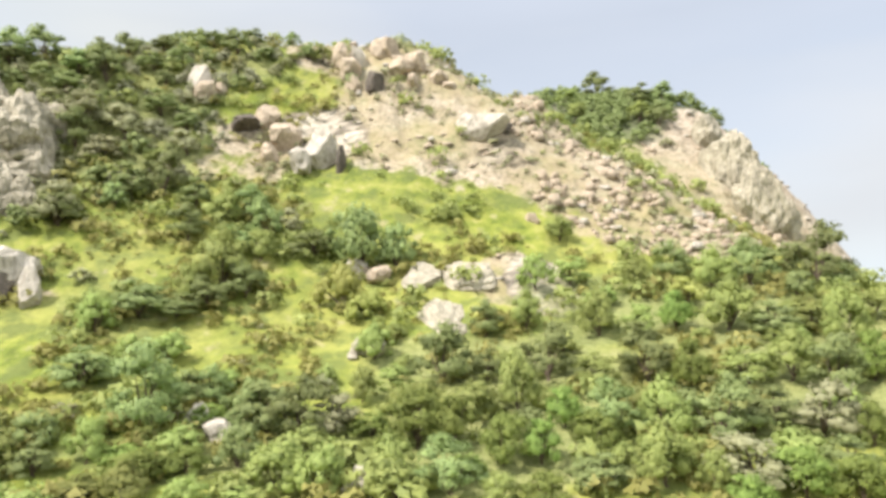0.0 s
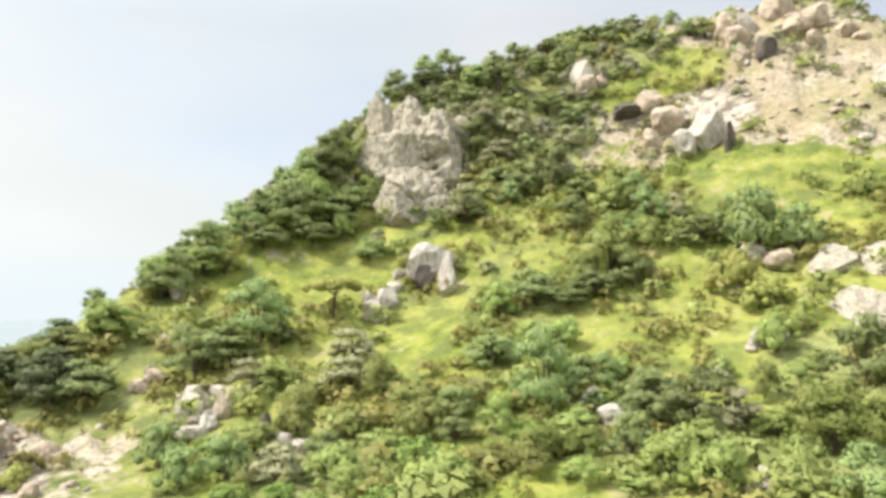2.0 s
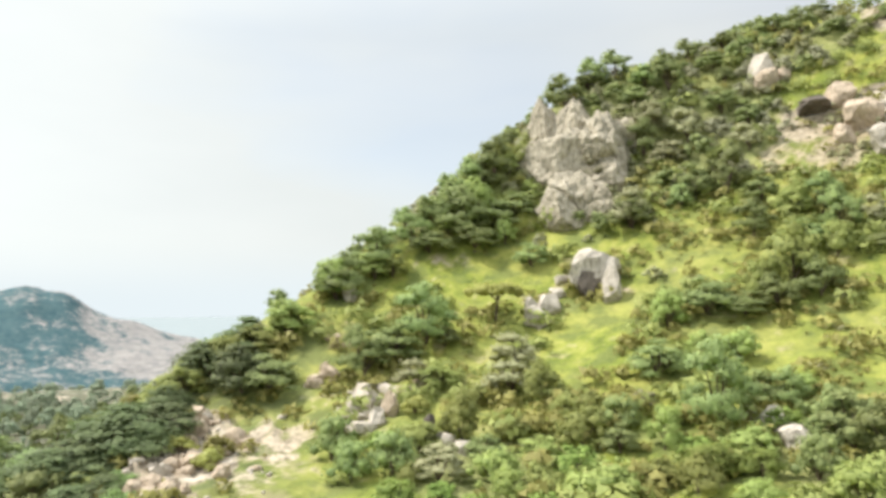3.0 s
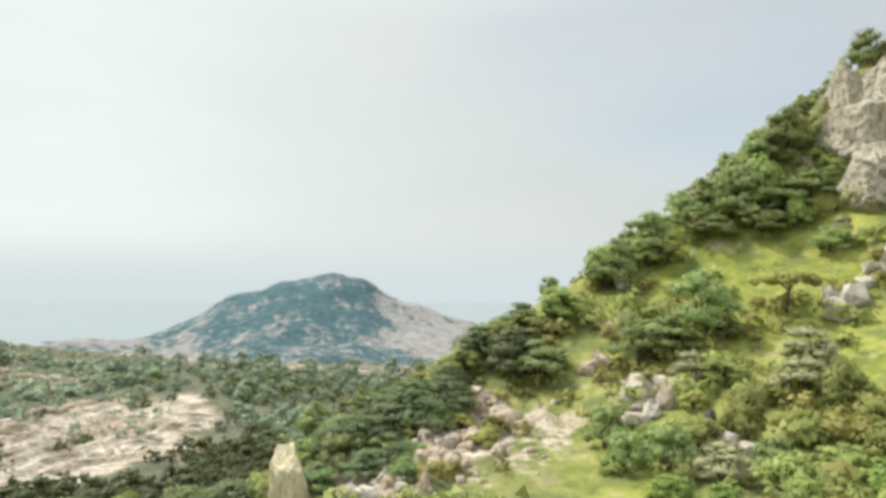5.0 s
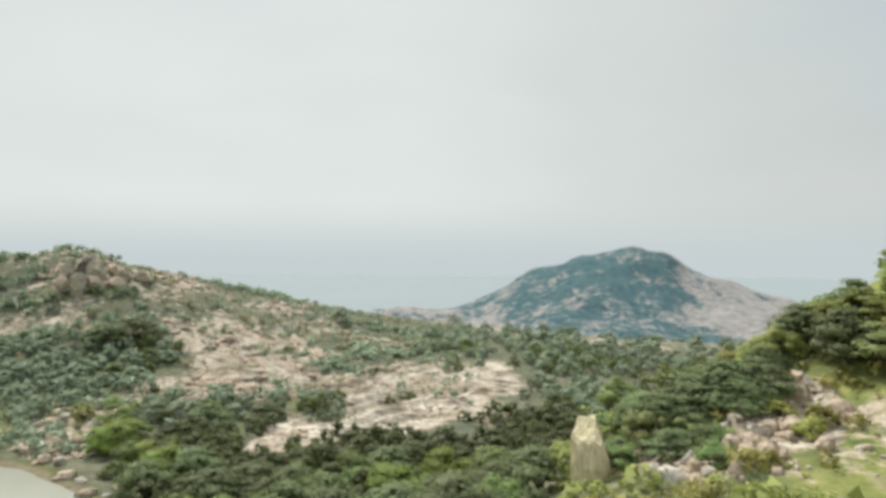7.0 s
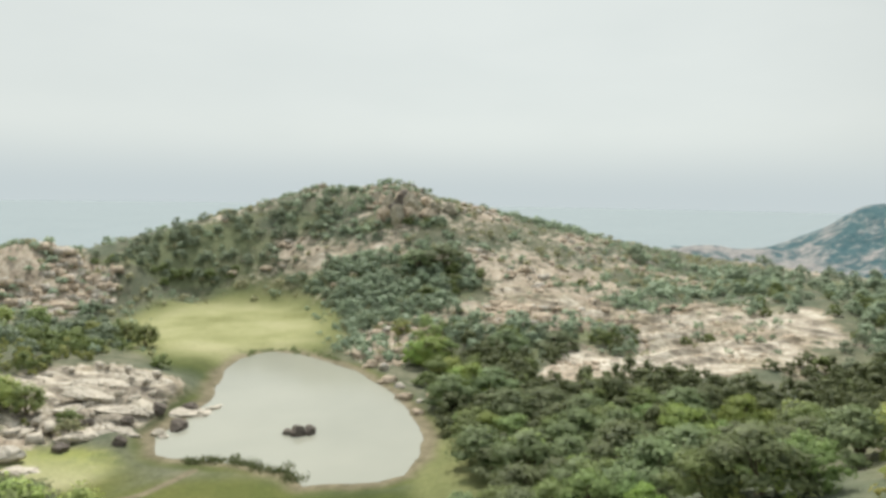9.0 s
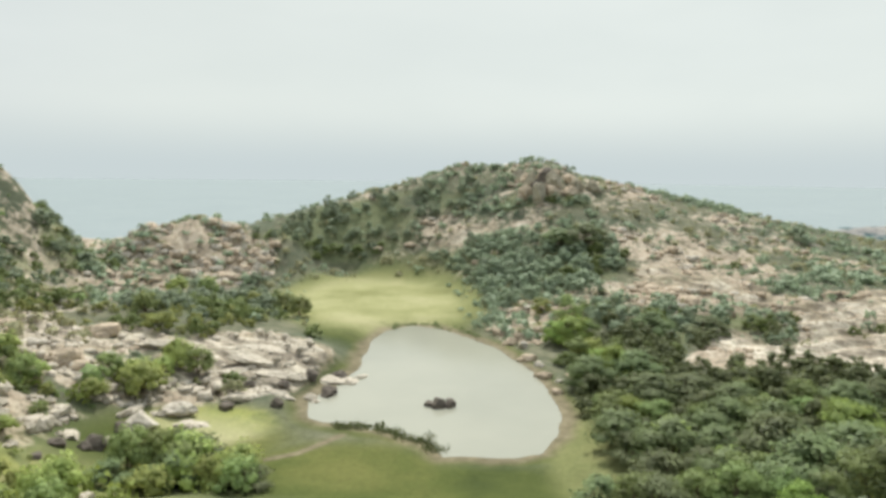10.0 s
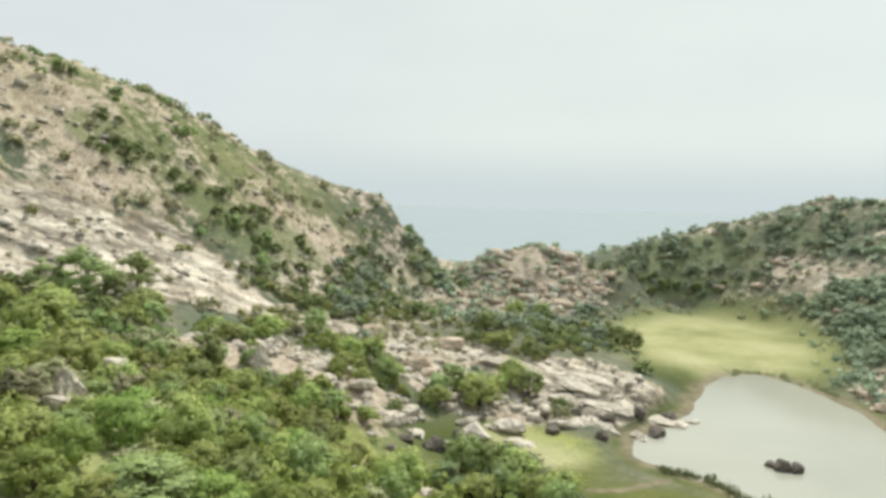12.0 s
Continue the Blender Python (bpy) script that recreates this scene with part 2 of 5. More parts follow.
def bark_material():
    m, n, l, b = material("bark", 0.9, 0.15)
    l.new(stops(n, l, grain(n, l, 0.3), (0.3, (0.06, 0.045, 0.03)), (0.7, (0.19, 0.15, 0.11))), b.inputs["Base Color"])
    return m


def water_material():
    m, n, l, b = material("muddy_water", 0.12, 0.5)
    l.new(stops(n, l, grain(n, l, 30.0), (0.35, (0.265, 0.268, 0.215)), (0.65, (0.305, 0.305, 0.245))), b.inputs["Base Color"])
    bump(n, l, b, grain(n, l, 0.9), 0.05, 0.05)
    return m


GROUND = ground_material()
# green darkened to paint in cloud shade over the valley; reeds share it
LEAF_DEEP_SHADE = leaf_material("leaf_deep_and_shaded", (0.091, 0.122, 0.057), (0.194, 0.243, 0.105))
LEAF_VALLEY = leaf_material("leaf_valley_green", (0.112, 0.162, 0.057), (0.232, 0.310, 0.107))
# blue-green tint paints the haze of distance into the leaf colour
LEAF_HAZED = leaf_material("leaf_green_hazed", (0.185, 0.240, 0.160), (0.310, 0.375, 0.245))
LEAF_PALE = leaf_material("leaf_pale_green", (0.26, 0.275, 0.17), (0.42, 0.43, 0.28))
LEAF_DARK = leaf_material("leaf_dark_green", (0.178, 0.234, 0.092), (0.318, 0.388, 0.147))
LEAF_MID = leaf_material("leaf_green", (0.222, 0.282, 0.086), (0.372, 0.432, 0.137))
LEAF_BRIGHT = leaf_material("leaf_fresh_green", (0.125, 0.190, 0.042), (0.285, 0.370, 0.095))
LEAF_GREY = leaf_material("leaf_grey_green", (0.242, 0.254, 0.130), (0.403, 0.402, 0.230))
LEAF_DRY = leaf_material("leaf_yellow_green", (0.235, 0.250, 0.065), (0.410, 0.420, 0.130))
ROCK_TAN = rock_material("granite_tan", (0.32, 0.25, 0.175), (0.54, 0.44, 0.325), (0.16, 0.14, 0.11))
ROCK_PALE = rock_material("granite_pale", (0.35, 0.31, 0.25), (0.56, 0.51, 0.425), (0.21, 0.185, 0.15))
# dark granite, also used as painted shade against paler boulders
ROCK_DARK_AND_SHADE = rock_material("granite_dark_and_shade", (0.06, 0.05, 0.04), (0.16, 0.135, 0.11), (0.05, 0.045, 0.04))
ROCK_CREAM = rock_material("granite_cream", (0.36, 0.31, 0.24), (0.56, 0.505, 0.41), (0.20, 0.175, 0.14))
ROCK_STRAW = rock_material("granite_straw", (0.52, 0.46, 0.27), (0.72, 0.64, 0.42), (0.30, 0.25, 0.15))
ROCK_CRAG = rock_material("granite_crag", (0.24, 0.215, 0.155), (0.45, 0.405, 0.31), (0.15, 0.138, 0.092))
BARK = bark_material()
WATER = water_material()
# ---------------------------------------------------------------- the lie of the land
# bearings in degrees anticlockwise from +y about the viewpoint, distances and heights in metres, pond level 0


def at(bearing, dist):
    a = math.radians(bearing)
    return -math.sin(a) * dist, math.cos(a) * dist


class Grain:
    """Smooth value noise on a lattice, for whole arrays at once."""

    def __init__(self, seed):
        self.table = np.random.RandomState(seed).rand(256, 256)

    def __call__(self, x, y):
        xi, yi = np.floor(x).astype(int), np.floor(y).astype(int)
        u, v = x - xi, y - yi
        u, v = u * u * (3 - 2 * u), v * v * (3 - 2 * v)
        t = self.table
        a, b = t[xi % 256, yi % 256], t[(xi + 1) % 256, yi % 256]
        c, d = t[xi % 256, (yi + 1) % 256], t[(xi + 1) % 256, (yi + 1) % 256]
        return (a * (1 - u) + b * u) * (1 - v) + (c * (1 - u) + d * u) * v


GRAINS = [Grain(s) for s in range(8)]


def fbm(x, y, size, octaves=4, first=0):
    total, weight = 0.0, 0.0
    for k in range(octaves):
        s, w = size / 2 ** k, 0.5 ** k
        g = GRAINS[(first + k) % 8]
        total = total + w * g(x / s + 17.3 * k + 9.1 * first, y / s - 5.7 * k + 3.3 * first)
        weight += w
    return total / weight


def ramp(a, b, v):
    t = np.clip((v - a) / (b - a), 0, 1)
    return t * t * (3 - 2 * t)


SPINES = []


def spine(*rows):
    """A ridge, foot or valley line: rows of bearing, distance, height."""
    SPINES.append([(*at(b, d), z) for b, d, z in rows])


# hill above the viewpoint: foot, flank and crest
spine((322, 50, 20), (345, 48, 22), (10, 48, 22.5), (35, 50, 22), (60, 50, 20.5), (75, 48, 19), (92, 46, 16))
spine((325, 76, 29), (345, 75, 30), (10, 74, 30), (35, 76, 30), (50, 76, 27.5), (62, 74, 24))
spine((334, 108, 40), (350, 100, 44), (8, 96, 43), (25, 98, 44), (38, 102, 43), (47, 98, 38))
spine((345, 122, 56), (355, 116, 61), (8, 118, 63), (22, 118, 61), (32, 118, 58))
spine((348.5, 130, 62), (351.5, 134, 70), (354.5, 136, 73), (358.8, 138, 79), (3.5, 140, 85), (8, 139, 84), (15, 138, 85), (22, 136, 81), (31, 131, 75),
      (38, 121, 61), (43, 114, 53), (47.4, 107, 44), (52, 99, 37.5), (57.4, 93, 33), (62.5, 87, 28), (68.2, 80, 23), (73, 74, 20), (78, 68, 17))
# its farther summit with the cliff
spine((356, 190, 84), (350, 190, 87), (345.6, 188, 86), (341.8, 184, 82), (339, 180, 77), (336, 173, 65), (333.5, 166, 55), (330.2, 155, 40), (326, 140, 30))
spine((346, 156, 67), (351, 160, 72))
spine((322, 165, 22), (328, 185, 26), (334, 215, 42), (340, 240, 52))
spine((334, 138, 42), (340, 148, 55))
# its far side
spine((352, 260, 55), (10, 220, 55), (28, 200, 38), (42, 180, 20), (55, 150, 10), (68, 120, 7), (78, 92, 8))
spine((335, 300, 25), (0, 320, 20), (30, 300, 10), (60, 260, 3))
# valley floor that leaves the hollow
spine((96, 62, 9), (98, 78, 5.5), (94, 110, 4), (88, 150, 5), (84, 210, 7), (80, 290, 6), (80, 400, -4))
# ridge across the valley
spine((88, 345, 6), (92.8, 330, 10), (100, 310, 18), (107, 290, 27.5), (112.8, 280, 33.5), (115.3, 274, 37), (117.3, 270, 38.5), (119.8, 273, 35.5), (122.4, 275, 36), (127.5, 265, 30), (134.7, 250, 21), (140.8, 230, 11))
spine((92, 215, 6), (97, 170, 4.5), (103, 145, 3), (110, 142, 2.2), (116, 155, 2), (121, 185, 2.5), (126, 215, 3), (133, 226, 3.5))
spine((95, 260, 9), (103, 215, 9), (111, 205, 12), (118, 220, 17), (124, 240, 18))
spine((95, 420, -8), (115, 380, 2), (135, 340, -2), (150, 330, -4))
# rocky knoll and the saddle beside it
spine((136, 226, 11), (139.9, 230, 15.5), (143.9, 228, 17.5), (147.5, 224, 15.5))
spine((134, 214, 3.5), (139, 211, 3.5), (145, 208, 4.5), (150, 205, 8))
spine((151, 262, 8), (151.3, 215, 8))
# hill beyond the shore rocks
spine((153, 226, 17), (156.2, 212, 33), (159.8, 206, 35), (165, 200, 41), (172.6, 190, 54), (178.9, 185, 61), (186, 182, 64), (205, 180, 66))
spine((153.5, 195, 10), (158, 172, 14), (164, 152, 16), (172, 140, 19), (182, 128, 22), (200, 115, 28))
spine((150, 165, 7), (155, 135, 8), (160, 120, 10), (168, 102, 13), (178, 88, 17))
spine((175, 300, 40), (160, 310, 12))
# slope below the viewpoint and the flats
spine((0, 0, 15), (130, 14, 12), (140, 40, 9))
spine((160, 50, 11.5), (172, 46, 15.5), (186, 44, 19))
spine((114, 36, 11), (116, 58, 4), (150, 62, 5), (150, 76, 1.6), (149, 92, 1.2), (143, 106, 1.0), (137, 118, 2.0))
spine((150, 106, 3.0), (146, 122, 4.5), (140, 140, 4.0), (136, 155, 2.5), (134, 190, 1.8), (128, 195, 1.6), (124, 165, 1.2), (118, 150, 1.2), (112, 118, 1.2), (109, 95, 1.5), (112, 74, 1.2), (125, 68, 1.0), (140, 74, 1.0))
# round the back
spine((205, 60, 24), (240, 75, 28), (275, 75, 28), (305, 60, 24))
spine((215, 200, 58), (240, 200, 50), (275, 200, 48), (310, 200, 40))
spine((220, 330, 20), (260, 330, 15), (300, 330, 12))


def knots():
    pts = []
    for rows in SPINES:
        for (x0, y0, z0), (x1, y1, z1) in zip(rows, rows[1:]):
            n = max(1, round(math.hypot(x1 - x0, y1 - y0) / 9))
            pts += [(x0 + (x1 - x0) * k / n, y0 + (y1 - y0) * k / n, z0 + (z1 - z0) * k / n) for k in range(n)]
        pts.append(rows[-1])
    return np.array(pts)


KNOTS = knots()
ROUND = 5.0
gap = np.hypot(KNOTS[:, None, 0] - KNOTS[None, :, 0], KNOTS[:, None, 1] - KNOTS[None, :, 1])
WEIGHTS = np.linalg.solve(np.sqrt(gap ** 2 + ROUND ** 2) - 0.6 * np.eye(len(KNOTS)) * -1.0, KNOTS[:, 2] - 10.0)

SHORE = [(127.1, 158.5), (124.6, 155.8), (122.3, 147.4), (120.1, 139.7), (118.4, 130.7), (116.8, 121.7), (115.5, 112.7), (114.6, 105.4), (114.3, 99.5), (114.6, 92.1), (115.9, 85.9), (118, 84), (120.4, 83.7), (122.5, 83.8), (124.4, 83.4), (125.3, 87.7), (127.3, 89.8), (129, 92.1), (131.1, 93.6), (133, 95.7), (134.3, 96.9), (135.4, 99), (135.8, 106.1), (134.5, 110.5), (132.9, 115.3), (131.5, 123.2), (131, 132.4), (130.2, 145.1), (129, 153.4)]
SHORE_XY = np.array([at(b, d) for b, d in SHORE])


def shore_gap(x, y):
    """Distance to the pond's shore, negative over the water."""
    best, inside = np.full(np.shape(x), 1e9), np.zeros(np.shape(x), bool)
    n = len(SHORE_XY)
    for k in range(n):
        (ax, ay), (bx, by) = SHORE_XY[k], SHORE_XY[(k + 1) % n]
        ux, uy = bx - ax, by - ay
        t = np.clip(((x - ax) * ux + (y - ay) * uy) / (ux * ux + uy * uy), 0, 1)
        best = np.minimum(best, np.hypot(x - ax - t * ux, y - ay - t * uy))
        cross = (ay > y) != (by > y)
        inside ^= cross & (x < ux * (y - ay) / (uy if abs(uy) > 1e-9 else 1e-9) + ax)
    return np.where(inside, -best, best)


# patches of ground: bearing, distance, half length across, half length along the sight, strength
def patches(x, y, rows):
    total = np.zeros(np.shape(x))
    for b, d, across, along, k in rows:
        cx, cy = at(b, d)
        a = math.radians(b)
        px, py = (x - cx) * math.cos(a) + (y - cy) * math.sin(a), -(x - cx) * math.sin(a) + (y - cy) * math.cos(a)
        total = np.maximum(total, k * ramp(1.15, 0.55, np.hypot(px / across, py / along)))
    return total


# worn strip of earth and grass down the spur
STRIP = [(51.8, 83, 3.2, 5.5, 1), (54, 75, 3.5, 6, 1), (56.6, 69, 3.8, 6, 1), (59.9, 60, 4.3, 7, 1), (57.5, 65, 3.5, 7, 1), (61, 54, 4.9, 6, 1)]
# the hill above and its spur
BARE = [
    (357, 122, 28, 20, 0.95), (345, 112, 22, 16, 1), (8, 136, 14, 10, 0.9), (337, 160, 22, 24, 1), (16, 112, 9, 8, 0.8), (354, 88, 6, 8, 0.9),
    (63, 71, 4, 8, 1.1), (65.5, 62, 3.2, 7, 1.1), (68.5, 55, 3, 6, 1.0)]
# the valley and its slab
BARE += [
    (92, 176, 24, 36, 0.95), (104, 186, 26, 30, 0.8), (99, 255, 24, 30, 0.55), (101, 130, 11, 12, 0.95), (75, 66, 7, 10, 0.8)]
# the ridge, the meadow and the knoll
BARE += [
    (116, 225, 30, 22, 0.55), (142, 222, 22, 16, 1), (138, 122, 14, 15, 1), (118, 270, 24, 12, 0.7), (117, 160, 12, 20, 0.9), (112, 128, 5, 22, 0.7)]
# the shore rocks and the hill beyond
BARE += [
    (152, 93, 10, 7, 0.95), (158, 93, 9, 9, 0.95), (162.5, 101, 11, 8, 0.9), (168.5, 98, 9, 6, 0.85), (174, 137, 24, 14, 1), (155, 128, 24, 12, 1), (148, 108, 13, 7, 0.95), (162, 185, 44, 20, 0.6)]
STONY = [(112, 250, 105, 110, 0.52), (172, 170, 80, 62, 0.62), (78, 430, 260, 200, 0.55), (150, 230, 50, 80, 0.75)]
FLATS = [(134, 79, 20, 12, 1.0), (129, 183, 29, 52, 1.0), (133.5, 186, 14, 36, 1.0), (132.5, 150, 10, 17, 1.0), (146, 90, 17, 15, 1.0), (122, 72, 26, 12, 1.0), (112, 84, 6, 18, 0.8)]


# the hill above and its spur
SHEETS = [
    (63, 66, 4.5, 10, 0.75), (352, 86, 6, 9, 1), (10, 116, 11, 7, 0.85), (355, 117, 13, 8, 0.6)]
# the valley and its slab
SHEETS += [
    (94.5, 137, 18, 13, 1.1), (93, 152, 24, 22, 0.8), (100, 148, 14, 16, 0.75), (88, 145, 14, 18, 0.75), (86.5, 186, 14, 26, 0.7), (93, 178, 20, 36, 0.74),
    (99, 166, 14, 34, 0.78), (105, 190, 15, 20, 0.62), (111, 178, 8, 10, 0.5)]
# the ridge, the meadow and the knoll
SHEETS += [
    (113, 240, 18, 10, 0.5), (121.5, 228, 20, 5, 0.8), (140, 119, 18, 15, 1.3), (117, 272, 10, 6, 0.6)]
# the shore rocks and the hill beyond
SHEETS += [
    (178, 133, 23, 17, 1.25), (171, 140, 15, 15, 1.2), (167.2, 137, 8, 11, 1.1), (150, 112, 15, 8, 1.1), (156, 129, 25, 12, 1.2), (160, 190, 30, 10, 0.5)]


def sheets(x, y):
    """Smooth sheets of bare rock."""
    return np.clip(patches(x, y, SHEETS) * 1.15 + (fbm(x, y, 13, 4, 3) - 0.5) * 1.5 - 0.2, 0, 1) * (1 - flats(x, y)) * ramp(45, 60, np.hypot(x, y))


DITCH = np.array([at(b, d) for b, d in [(132.7, 91.3), (134.3, 88.5), (136.4, 85.7), (139.0, 84.6), (141.4, 84.7), (143.4, 86.4)]])


def ditch_gap(x, y):
    """Distance to the trodden wet line that leaves the pond."""
    best = np.full(np.shape(x), 1e9)
    for (ax, ay), (bx, by) in zip(DITCH, DITCH[1:]):
        ux, uy = bx - ax, by - ay
        t = np.clip(((x - ax) * ux + (y - ay) * uy) / (ux * ux + uy * uy), 0, 1)
        best = np.minimum(best, np.hypot(x - ax - t * ux, y - ay - t * uy))
    return best


def bare(x, y):
    n = fbm(x, y, 16, 4, 2)
    d = np.hypot(x, y)
    return np.clip(np.maximum(np.maximum(patches(x, y, BARE), 0.42 * patches(x, y, STRIP)) * 1.05, patches(x, y, STONY)) + (n - 0.56) * 1.5, 0, 1) * (1 - flats(x, y)) * ramp(40, 60, d)


def flats(x, y):
    return np.maximum(patches(x, y, FLATS), ramp(4.5, 1.5, shore_gap(x, y) + 2.5 * (fbm(x, y, 7, 3, 5) - 0.5)))


# bedded rock: bearing, distance, half lengths, heading of the beds in degrees from +x, spacing, depth
BEDS = [(139, 122, 22, 24, 92, 4.6, 1.15), (152, 124, 24, 22, 96, 5.2, 1.0), (150, 106, 14, 9, 100, 3.4, 0.8), (175, 136, 32, 22, 174, 6.5, 1.1),
        (94, 178, 34, 46, 135, 7.5, 1.5), (108, 190, 24, 26, 128, 7.0, 1.2), (121, 230, 26, 12, 150, 6.0, 1.0), (164, 186, 40, 26, 165, 8.0, 1.0), (346, 118, 26, 22, 12, 5.0, 0.7)]


def beds(x, y):
    """Ledges of bedded rock: long gentle backs with a short drop at their near edges."""
    shape, x, y = np.shape(x), np.ravel(x), np.ravel(y)
    total = np.zeros(len(x))
    for b, d, across, along, heading, space, deep in BEDS:
        cx, cy = at(b, d)
        near = np.where(np.hypot(x - cx, y - cy) < 1.2 * max(across, along))[0]
        if len(near) == 0:
            continue
        px, py = x[near], y[near]
        a = math.radians(heading)
        u = (-math.sin(a) * px + math.cos(a) * py) / space + 1.5 * (fbm(px, py, 4.2 * space, 3, 2) - 0.5) + 0.5 * (fbm(px, py, 1.1 * space, 2, 6) - 0.5)
        saw = u - np.floor(u)
        if -math.sin(a) * cx + math.cos(a) * cy < 0:
            saw = 1 - saw
        back = np.where(saw > 0.14, (1 - saw) / 0.86, saw / 0.14)
        total[near] += patches(px, py, [(b, d, across, along, 1.0)]) * deep * (back - 0.5) * (0.35 + 1.3 * fbm(px, py, 2.5 * space, 2, 3))
    return total.reshape(shape)


def coarse(x, y):
    z = np.zeros(np.shape(x))
    flat_x, flat_y, out = np.ravel(x), np.ravel(y), np.zeros(np.size(x))
    for k in range(0, len(flat_x), 20000):
        sl = slice(k, k + 20000)
        r2 = (flat_x[sl, None] - KNOTS[None, :, 0]) ** 2 + (flat_y[sl, None] - KNOTS[None, :, 1]) ** 2
        out[sl] = np.sqrt(r2 + ROUND ** 2) @ WEIGHTS + 10.0
    return out.reshape(np.shape(x))


def height(x, y):
    x, y = np.asarray(x, float), np.asarray(y, float)
    d = np.hypot(x, y)
    z = coarse(x, y)
    rough = 1 - 0.93 * flats(x, y)
    z = z + rough * (5.0 * (fbm(x, y, 38, 2, 1) - 0.5) * ramp(55, 100, d) + 1.6 * (fbm(x, y, 11, 3, 3) - 0.5))
    stone = bare(x, y) * rough * (1 - 0.7 * sheets(x, y))
    ledge = np.abs(fbm(x, y, 9, 3, 4) - 0.5) * 2
    z = z + stone * (1.0 * (0.35 - ledge) + 0.9 * ramp(0.52, 0.6, fbm(x, y, 6, 3, 6)) + 0.5 * (fbm(x, y, 1.9, 3, 7) - 0.5))
    z = z + rough * np.maximum(ramp(0.2, 0.6, sheets(x, y)), 0.6 * bare(x, y)) * beds(x, y)
    z = z + rough * 0.25 * (fbm(x, y, 1.6, 2, 0) - 0.5)
    z = z + (-30.0 - z) * ramp(400, 620, d)
    g = shore_gap(x, y) + 1.3 * (fbm(x, y, 6, 3, 2) - 0.5)
    bank = np.where(d < 300, np.maximum(z, 0.25), z)
    z = np.where(g > 6, bank, np.where(g > 0, 0.12 + (bank - 0.12) * ramp(0, 6, g), -0.35 * np.minimum(-g, 5) + 0.12 * ramp(-1, 0, g)))
    return np.where(d > 330, coarse_far(z, d), z)


def coarse_far(z, d):
    return np.minimum(z, 200.0)


# ---------------------------------------------------------------- the ground, one sheet to the horizon
def mesh_from(name, verts, faces, mat, smooth=False):
    me = bpy.data.meshes.new(name)
    verts, faces = np.asarray(verts, np.float32), np.asarray(faces, np.int32)
    k = faces.shape[1]
    me.vertices.add(len(verts))
    me.vertices.foreach_set("co", verts.ravel())
    me.loops.add(faces.size)
    me.loops.foreach_set("vertex_index", faces.ravel())
    me.polygons.add(len(faces))
    me.polygons.foreach_set("loop_start", np.arange(0, faces.size, k, dtype=np.int32))
    if smooth:
        me.polygons.foreach_set("use_smooth", np.ones(len(faces), bool))
    me.materials.append(mat)
    me.update(calc_edges=True)
    return me


def sheet(rows, cols, wrap):
    i, j = np.meshgrid(np.arange(rows - 1), np.arange(cols if wrap else cols - 1), indexing="ij")
    a, b = i * cols + j, i * cols + (j + 1) % cols
    return np.stack([a, b, b + cols, a + cols], -1).reshape(-1, 4)


def woods(x, y):
    """How closely trees stand, 0 to 1."""
    d = np.hypot(x, y)
    n = fbm(x, y, 13, 3, 5)
    k = patches(x, y, WOOD_PATCHES)
    return np.clip(k + (n - 0.5) * 1.2, 0, 1) * (1 - patches(x, y, CLEAR)) * (1 - ramp(0.25, 0.6, flats(x, y))) * ramp(1.5, 4, shore_gap(x, y))


def lush(x, y):
    """Where the grass is fresh: the hill above the viewpoint and its spur."""
    b = (np.degrees(np.arctan2(-x, y)) + 90) % 360 - 90
    hill = ramp(86, 46, b) * ramp(-80, -60, b) * ramp(165, 145, np.hypot(x, y)) * (0.75 + 0.5 * fbm(x, y, 30, 2, 4)).clip(0, 1)
    return np.maximum(hill, patches(x, y, [(130, 182, 30, 40, 1.0), (143.5, 97, 10, 8, 1.0), (112, 86, 6, 18, 0.4), (175, 186, 60, 34, 0.32), (176, 66, 40, 32, 0.85)]))


# open strips of grass and scree on the spur
CLEAR = STRIP + [(63.6, 71, 3.6, 8, 0.9), (65.5, 64, 3, 6, 0.9), (54, 60, 3.6, 6.5, 1.0), (49.5, 92, 3.4, 6, 1.0), (43, 99, 5, 4, 0.9), (58, 54, 5, 6, 1.0),
                 (15.8, 111, 6.5, 5, 1.0), (13.8, 87, 5, 4, 1.0), (15.1, 79, 4.5, 5, 1.0), (9.9, 72, 3.5, 5, 1.0), (29.1, 95, 6, 5, 1.0), (30.8, 76, 4, 5, 1.0), (30.1, 68, 4, 5, 1.0)]
CLEAR += [(24, 97, 5.5, 5, 1.0), (346.6, 102, 3.5, 4, 1.0), (6.1, 100, 5, 5, 1.0), (8.5, 76, 4.5, 5, 1.0), (46.1, 101, 5.5, 5, 1.0), (39.2, 88, 4, 4, 1.0), (31.4, 83, 4.5, 4.5, 1.0),
          (33.2, 79, 4, 4.5, 1.0), (53, 72, 4, 6, 1.0), (29.9, 54, 3, 4, 0.9), (3.6, 116, 12, 7, 1.0), (350, 111, 11, 7, 0.9)]
# open rocky ground above the pond
CLEAR += [(165.6, 94, 6, 5, 1.0), (160.5, 100, 8, 7, 0.85), (171, 101, 6, 4, 0.9), (157, 93, 5, 5, 0.9), (163, 107, 9, 5, 0.9), (101, 128, 11, 11, 0.95)]
